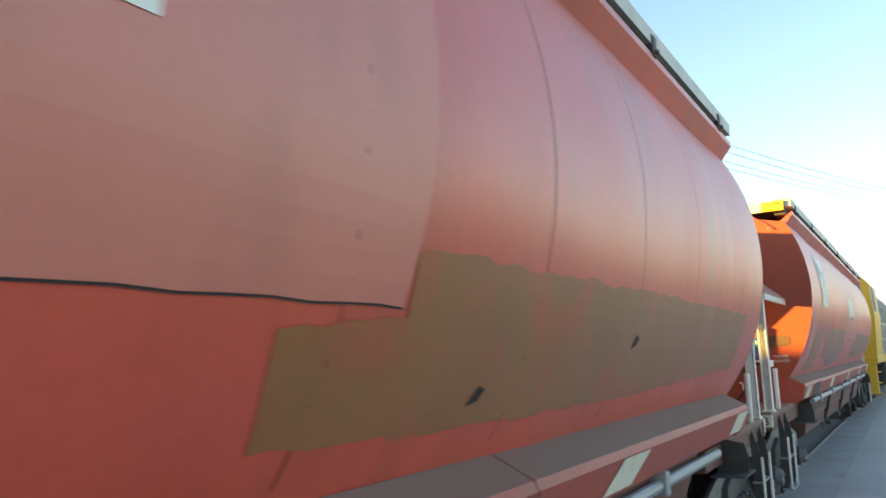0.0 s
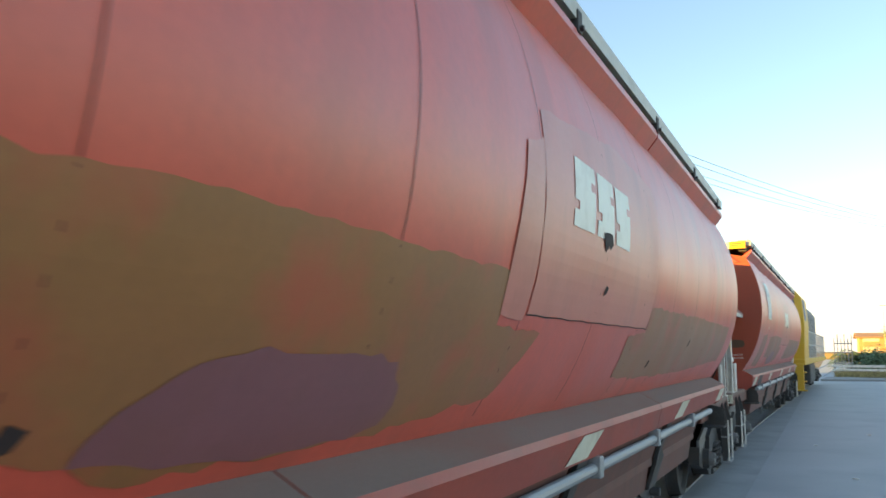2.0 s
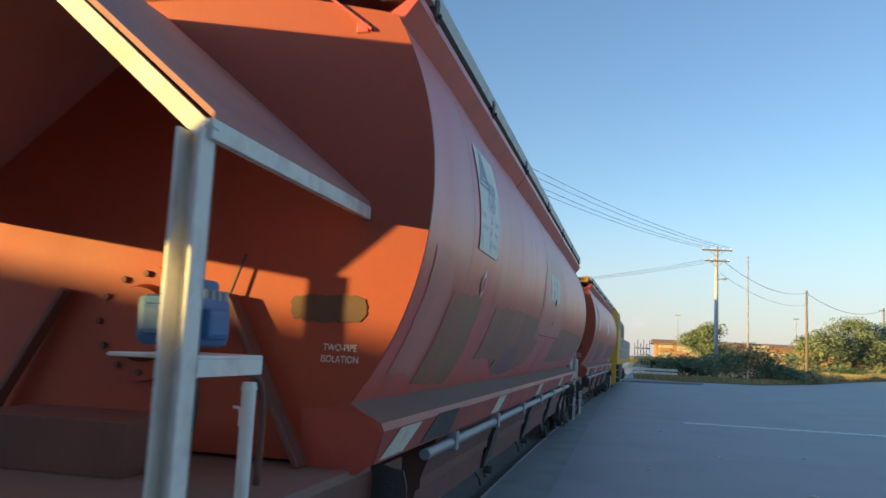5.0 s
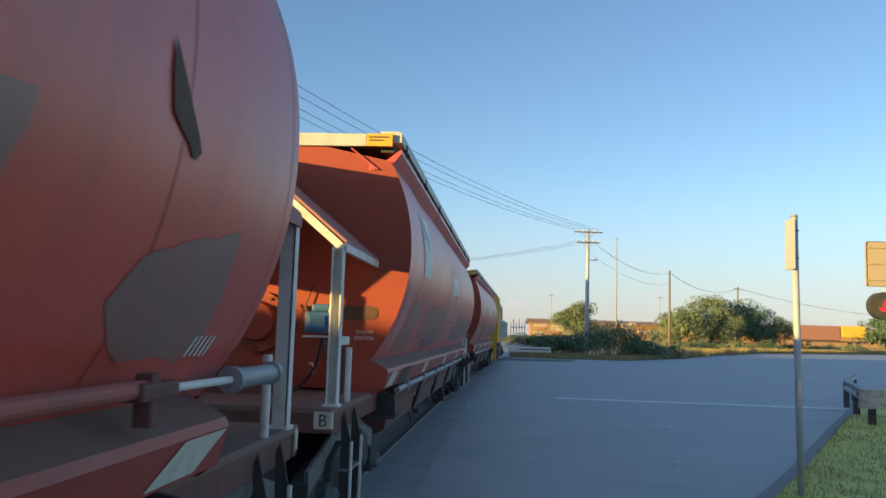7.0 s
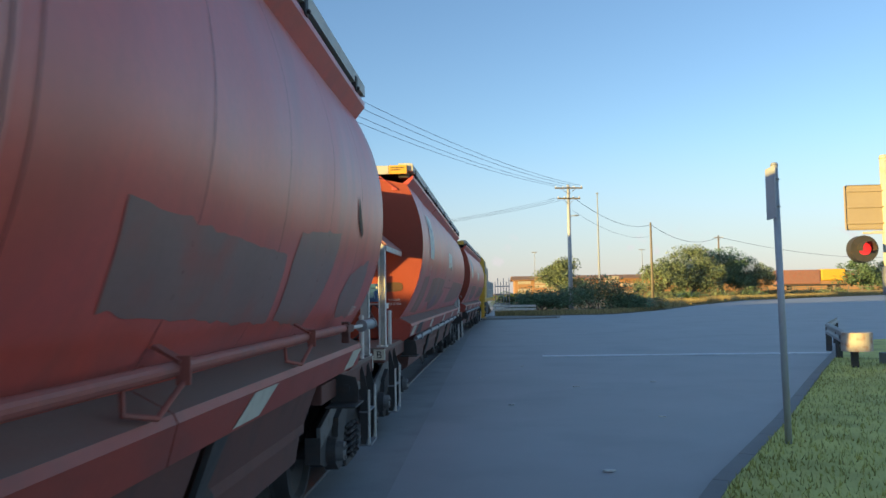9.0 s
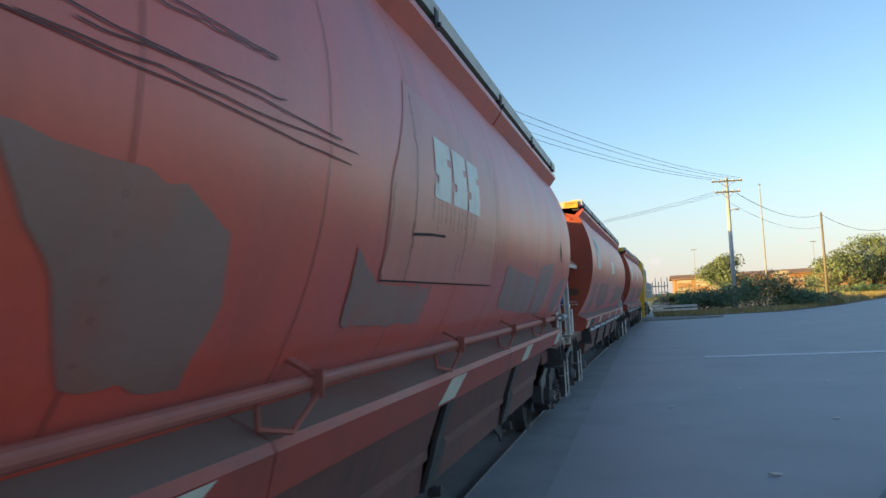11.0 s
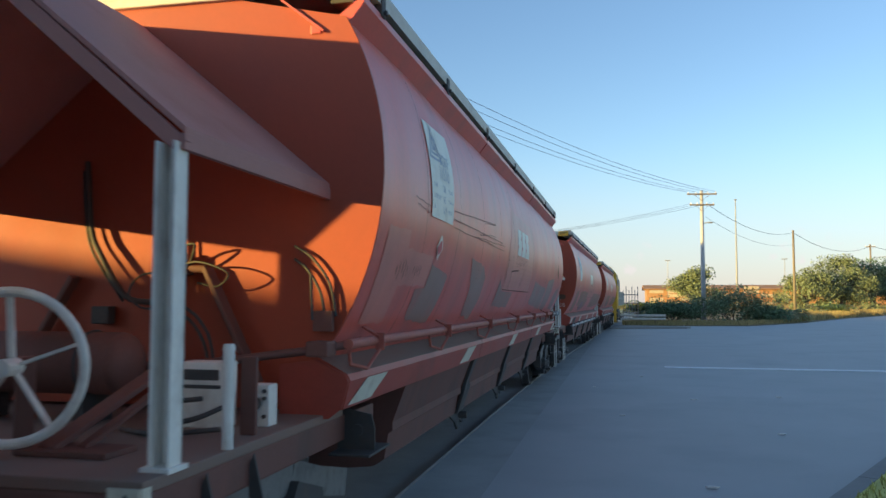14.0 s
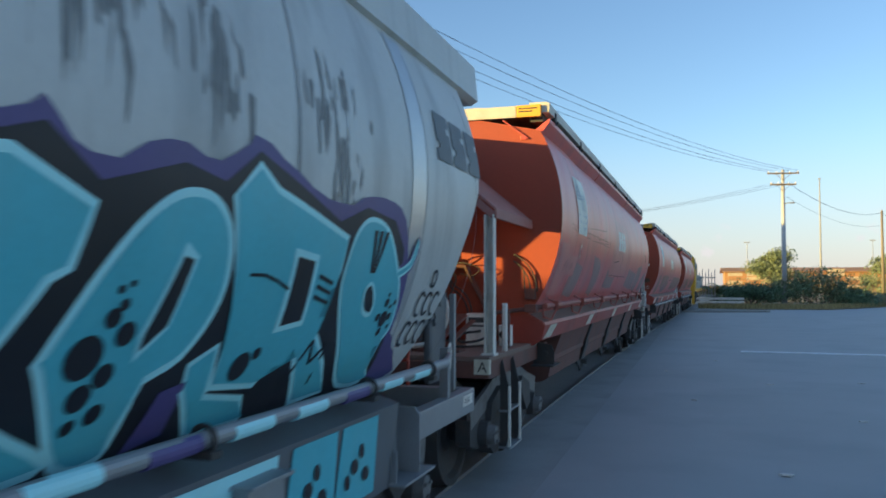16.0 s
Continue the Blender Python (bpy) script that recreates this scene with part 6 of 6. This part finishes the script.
def mast(x, y, h, r, label, head=False):
    m = thing("lighting_mast", label, "mast", "distant masts", (x, y, 0))
    bm = bmesh.new()
    rod(bm, (0, 0, 0), (0, 0, h), r, r * 0.45, seg=10)
    part("pole", bm, GREY_METAL, m)
    bm = bmesh.new()
    box(bm, -0.9 if head else -0.25, 0.9 if head else 0.25, -0.1, 0.1, h - 0.25, h, 0.03)
    part("lamp_head", bm, GREY_METAL, m)


mast(24.1, 180, 23.6, 0.22, "tall thin grey lighting mast")
mast(14.4, 260, 14.7, 0.16, "short distant lighting mast", True)
mast(48.5, 260, 14.9, 0.16, "short distant lighting mast", True)
mast(24.0, 275, 12.0, 0.14, "short distant lighting mast", True)


# ---- plants ----
def leaves_into(vs, fs, rng, c, rad, n, size, flat=1.0):
    """Small leaf blades scattered through a clump."""
    for _ in range(n):
        d = Vector((rng.gauss(0, 1), rng.gauss(0, 1), rng.gauss(0, 1))).normalized() * rng.random() ** 0.4
        p = Vector((c[0] + d.x * rad[0], c[1] + d.y * rad[1], c[2] + d.z * rad[2]))
        if p.z < 0.05:
            p.z = 0.05 + 0.2 * rng.random()
        a = Vector((rng.gauss(0, 1), rng.gauss(0, 1), rng.gauss(0, 0.7))).normalized() * size * (0.6 + 0.8 * rng.random())
        b = a.cross(Vector((rng.gauss(0, 1), rng.gauss(0, 1), rng.gauss(0, 1)))).normalized() * a.length * 0.45
        k = len(vs)
        vs += [tuple(p - a), tuple(p + b), tuple(p + a), tuple(p - b)]
        fs.append((k, k + 1, k + 2, k + 3))


def crown_mesh(vs, fs, mat, parent, name="crown"):
    me = bpy.data.meshes.new(name)
    me.from_pydata(vs, [], fs)
    for m in (mat if isinstance(mat, list) else [mat]):
        me.materials.append(m)
    ob = new(name, me)
    ob.parent = parent
    return ob


def tree(x, y, h, spread, seed, mat, label, clumps=26, density=150, low=0.35, leaf=0.16):
    rng = random.Random(seed)
    t = thing("tree", label, "tree", "trees beyond the yard", (x, y, 0))
    bm = bmesh.new()
    rod(bm, (0, 0, -0.2), (0.1, 0.05, h * 0.35), h * 0.035, h * 0.022, 10)
    ends = []
    for i in range(7):
        a = rng.random() * 6.28
        e = Vector((math.cos(a) * spread * (0.35 + 0.4 * rng.random()), math.sin(a) * spread * 0.5, h * (0.5 + 0.3 * rng.random())))
        m = Vector((e.x * 0.4, e.y * 0.4, h * 0.42))
        rod(bm, (0.1, 0.05, h * (0.18 + 0.15 * rng.random())), m, h * 0.017, h * 0.012, 7)
        rod(bm, m, e, h * 0.012, h * 0.005, 6)
        ends.append(e)
    part("trunk", bm, BARK, t, "grey branching trunk")
    vs, fs = [], []
    for i in range(clumps):
        a, r = rng.random() * 6.28, rng.random() ** 0.6
        top = low + (1 - low) * (1 - 0.55 * r * r)
        z = h * (low + (top - low) * rng.random() ** 0.6)
        c = (math.cos(a) * r * spread, math.sin(a) * r * spread * 0.6, min(z, h * 0.9))
        s = h * (0.09 + 0.07 * rng.random())
        leaves_into(vs, fs, rng, c, (s * 1.5, s * 1.3, s * 0.9), density, leaf)
    crown_mesh(vs, fs, mat, t)
    return t


def bush(x, y, w, d, h, seed, mat, label, n=1600, leaf=0.13):
    rng = random.Random(seed)
    t = thing("bush", label, "bush", "bushes beyond the yard", (x, y, 0.05))
    vs, fs = [], []
    k = 14
    for i in range(k):
        a, r = rng.random() * 6.28, rng.random() ** 0.5
        s = h * (0.22 + 0.14 * rng.random())
        c = (math.cos(a) * r * w * 0.42, math.sin(a) * r * d * 0.4, max(s * 0.6, h * (1 - 0.5 * r * r) * (0.35 + 0.5 * rng.random()) - s * 0.2))
        leaves_into(vs, fs, rng, c, (s * 1.7 + w * 0.05, s * 1.4, s), n // k, leaf)
    crown_mesh(vs, fs, mat, t, "foliage")
    bm = bmesh.new()
    for i in range(6):
        a = rng.random() * 6.28
        rod(bm, (0, 0, -0.1), (math.cos(a) * w * 0.3, math.sin(a) * d * 0.25, h * 0.5), 0.05, 0.015, 6)
    part("stems", bm, BARK, t)
    return t


def palm(x, y, h, spread, seed, label="bushy green palm with arching fronds", fronds=34):
    rng = random.Random(seed)
    t = thing("palm", label, "palm", "palms beyond the yard", (x, y, 0.05))
    bm = bmesh.new()
    rod(bm, (0, 0, -0.1), (0, 0, h * 0.35), 0.22, 0.26, 12)
    part("trunk", bm, BARK, t)
    for f in range(fronds):
        a, lift = rng.random() * 6.28, 0.25 + 1.0 * rng.random()
        vs, fs = [], []
        prev = None
        n = 18
        for i in range(n + 1):
            u = i / n
            r = spread * u * (0.75 + 0.25 * math.cos(lift))
            p = Vector((math.cos(a) * r, math.sin(a) * r, h * 0.35 + spread * (lift * u - (0.55 + 0.4 * lift) * u * u) * 0.95))
            p.z = max(p.z, 0.05)
            side = Vector((-math.sin(a), math.cos(a), 0))
            if i > 1:
                for sgn in (1, -1):
                    ln = spread * 0.22 * (1 - 0.75 * u) + 0.06
                    tip = p + side * sgn * ln + Vector((math.cos(a), math.sin(a), -0.25)) * ln * 0.6
                    k = len(vs)
                    vs += [tuple(p), tuple(p + Vector((math.cos(a), math.sin(a), 0)) * 0.24), tuple(tip)]
                    fs.append((k, k + 1, k + 2))
            if prev is not None:
                k = len(vs)
                vs += [tuple(prev - side * 0.02), tuple(prev + side * 0.02), tuple(p + side * 0.012), tuple(p - side * 0.012)]
                fs.append((k, k + 1, k + 2, k + 3))
            prev = p
        crown_mesh(vs, fs, PALM, t, "frond")
    return t


palm(2.6, 76, 2.9, 2.3, 1, fronds=46)
palm(1.7, 74, 2.3, 1.9, 2, fronds=40)
palm(3.7, 77, 2.6, 2.1, 3, fronds=42)
palm(14.2, 74, 1.5, 1.9, 4, "low green palm at the foot of a pole", 30)
palm(24.4, 101, 1.9, 2.4, 5, "bushy green palm in the scrub", 30)
bush(9.0, 68.5, 6.6, 3, 3.2, 11, LEAF, "dark green rounded bush by the road", 5200, 0.10)
bush(7.2, 73.5, 5.0, 3, 3.0, 12, LEAF, "dark green rounded bush by the road", 4200, 0.10)
bush(4.4, 71.5, 5.6, 3, 2.3, 13, LEAF, "low dark green bush behind the guard rail", 4200, 0.10)
bush(11.3, 68.5, 3.6, 2.4, 2.0, 14, LEAF, "low dark green bush", 2400, 0.10)
bush(13.6, 71.5, 3.0, 2.0, 1.1, 15, STRAW_LEAF, "pale dry scrub at the road edge", 1500, 0.09)
tree(8.6, 100, 6.1, 2.5, 21, LEAF_DRY, "small rounded olive-green tree by a pole", 44, 190, 0.3, 0.13)
tree(28.5, 136, 7.2, 4.6, 22, LEAF_DRY, "olive-green coastal tree in scrub", 50, 190, 0.12, 0.16)
tree(34.5, 140, 9.6, 5.2, 23, LEAF_DRY, "large spreading olive-green tree", 64, 200, 0.12, 0.17)
tree(41.0, 146, 9.2, 5.4, 24, LEAF, "large dark green coastal tree", 64, 200, 0.10, 0.17)
tree(46.5, 148, 7.6, 4.4, 25, LEAF_DRY, "olive-green coastal tree in scrub", 50, 190, 0.10, 0.17)
tree(89.0, 200, 9.0, 6.0, 26, LEAF, "dark green tree by the fence", 44, 130, 0.12, 0.25)
tree(97.0, 205, 8.0, 5.5, 27, LEAF_DRY, "olive-green tree by the fence", 40, 130, 0.12, 0.25)
for k, (x, y, w, h) in enumerate(((19.5, 112, 4, 1.3), (26, 128, 5, 1.8), (31, 131, 6, 2.2), (37, 134, 6, 2.0), (44, 141, 6, 2.4), (51, 150, 6, 2.2), (60, 160, 7, 2.0), (72, 176, 8, 2.2))):
    bush(x, y, w, 3, h, 40 + k, LEAF_DRY if k % 2 else LEAF, "scrubby low bush at the road edge", 1100, 0.16)


def straw():
    rng = random.Random(8)
    vs, fs = [], []
    for _ in range(16000):
        u = rng.random()
        x = 14 + 76 * u
        y = np.interp(x, [14, 24, 38, 80, 100], [71.5, 95, 125, 173, 190]) + rng.random() ** 2 * 14
        h, w = 0.35 + 0.6 * rng.random(), 0.05
        k = len(vs)
        lx, ly = rng.gauss(0, 0.15), rng.gauss(0, 0.15)
        vs += [(x - w, y, 0.03), (x + w, y, 0.03), (x + lx, y + ly, h)]
        fs.append((k, k + 1, k + 2))
    for _ in range(5000):
        x = 0.3 + 14 * rng.random()
        y = np.interp(x, [0, 9, 14.5], [58.4, 61.2, 71]) + 0.3 + rng.random() ** 1.5 * 6
        h, w = 0.15 + 0.3 * rng.random(), 0.03
        k = len(vs)
        vs += [(x - w, y, 0.03), (x + w, y, 0.03), (x + rng.gauss(0, 0.08), y, h)]
        fs.append((k, k + 1, k + 2))
    me = bpy.data.meshes.new("dry_grass")
    me.from_pydata(vs, [], fs)
    me.materials.append(STRAW)
    tagged(new("dry_grass", me), "dry straw-coloured grass along the road edge", "grass", kind="stuff")


straw()


# ---- fences and the far port ----
def white_fence():
    f = thing("fence", "weathered grey post and rail fence by the track", "fence", "", (0, 0, 0))
    for i in range(6):
        bm = bmesh.new()
        x = 0.35 + 0.24 * i
        box(bm, x - 0.03, x + 0.03, 69.9, 70.0, 0, 3.0 if i % 2 else 2.7, 0.01)
        part("post", bm, GREY_METAL, f)
    for z in (0.8, 1.6, 2.3):
        bm = bmesh.new()
        box(bm, 0.32, 1.6, 69.86, 69.9, z - 0.04, z + 0.04, 0.006)
        part("rail", bm, GREY_METAL, f)


def guard_rail():
    f = thing("guard_rail", "pale steel guard rail across the end of the yard", "guard rail")
    for z in (0.42, 0.68):
        bm = bmesh.new()
        box(bm, 0.1, 3.5, 64.0, 64.08, z - 0.09, z + 0.08, 0.03)
        part("beam", bm, WHITE, f)
    for x in (0.3, 1.1, 1.9, 2.7, 3.4):
        bm = bmesh.new()
        box(bm, x - 0.06, x + 0.06, 64.1, 64.22, 0, 0.75, 0.01)
        part("post", bm, WOOD, f)


def far_port():
    b = thing("storage_shed", "long low rust-brown shed along the waterfront", "shed", "", (0, 0, 0))
    bm = bmesh.new()
    box(bm, 8, 125, 262, 282, 0, 5.6)
    part("wall", bm, BRICKY, b)
    bm = bmesh.new()
    plate(bm, [(7, 261, 5.6), (126, 261, 5.6), (126, 272, 7.0), (7, 272, 7.0)], 0.2, (0, 0, 1))
    plate(bm, [(7, 272.2, 7.0), (126, 272.2, 7.0), (126, 283, 5.6), (7, 283, 5.6)], 0.2, (0, 0, 1))
    part("roof", bm, BRICKY, b)
    rng = random.Random(3)
    for k in range(9):
        x = 9 + 3.9 * k + rng.random()
        s = thing("stack_of_bundles", "stack of pale strapped bundles in layers", "stack", "stacks of bundles by the shed", (x, 218 + rng.random() * 4, 0))
        n = rng.choice((4, 5, 6))
        for r in range(n):
            bm = bmesh.new()
            box(bm, -1.7, 1.7, -1.5, 1.5, 1.0 * r, 1.0 * r + 0.78, 0.05)
            part("layer", bm, TIMBER if (r + k) % 3 else BRICKY, s)
    p = thing("parked_wagon", "brown freight wagon with a yellow end cab, parked far off", "freight wagon", "", (77.0, 200, 0))
    bm = bmesh.new()
    box(bm, -8.0, 2.2, -1.4, 1.4, 2.6, 6.1, 0.3)
    part("body", bm, GREYP, p, "dull brown wagon body")
    bm = bmesh.new()
    box(bm, 2.3, 8.0, -1.4, 1.4, 3.4, 6.2, 0.3)
    part("cab", bm, YELLOW, p, "bright yellow cab")
    bm = bmesh.new()
    box(bm, -8.2, 8.4, -1.3, 1.3, 2.2, 2.6, 0.05)
    part("frame", bm, BLACK, p)
    for x in (-6.6, -4.8, 4.8, 6.6):
        bm = bmesh.new()
        rod(bm, (x, -0.8, 1.75), (x, 0.8, 1.75), 0.45, seg=18)
        part("wheelset", bm, BLACK, p)
    bm = bmesh.new()
    extrude_xz(bm, [(-90, 0.0), (110, 0.0), (106, 1.3), (-86, 1.3)], 197, 203)
    tagged(part("embankment", bm, GROUND), "low sandy rail embankment", "embankment", kind="structure")
    f = thing("fence", "far post and rail fence before the embankment", "fence")
    for i in range(14):
        bm = bmesh.new()
        x = 60 + 3 * i
        box(bm, x - 0.12, x + 0.12, 187.9, 188.1, 0, 2.2)
        part("post", bm, WOOD, f)
    for z in (0.9, 1.8):
        bm = bmesh.new()
        box(bm, 60, 99, 187.86, 187.9, z - 0.08, z + 0.08)
        part("rail", bm, WOOD, f)


white_fence()
guard_rail()
far_port()


# ---- movement ----
def travel(t):
    """How far the train has gone, in metres."""
    return 1.937 * t + 0.00512 * (t - 8) ** 2


def on_track(yc, back):
    """Pose of a vehicle centred at yc on the track; back: its centre measured from its own origin."""
    slope = (bend(yc + 6.95) - bend(yc - 6.95)) / 13.9
    mid = (bend(yc + 6.95) + bend(yc - 6.95)) / 2
    return pose(TRACK_X + mid - slope * back, yc - back, 0, 0, 0, -math.degrees(math.atan(slope)))


def motions():
    steps = [0.5 * i for i in range(33)]
    for w, y in TRAIN:
        walk(w, [(t, on_track(y + travel(t) - (7.2 if w is W3 else 0) + (9.5 if w is LOCO else 0), 9.5 if w is LOCO else -7.2 if w is W3 else 0)) for t in steps])
    turns = [0.25 * i for i in range(65)]
    for w, y in TRAIN:
        for ws in [c for c in w.children if c.name.startswith("wheelset")]:
            p = ws.location.copy()
            walk(ws, [(t, pose(*p, -math.degrees(travel(t) / 0.43), 0, 0)) for t in turns])


TRAIN = [(W0, 16.5), (W1, 0.05), (W2, -16.85), (W3, -25.4), (LOCO, 25.3)]
motions()
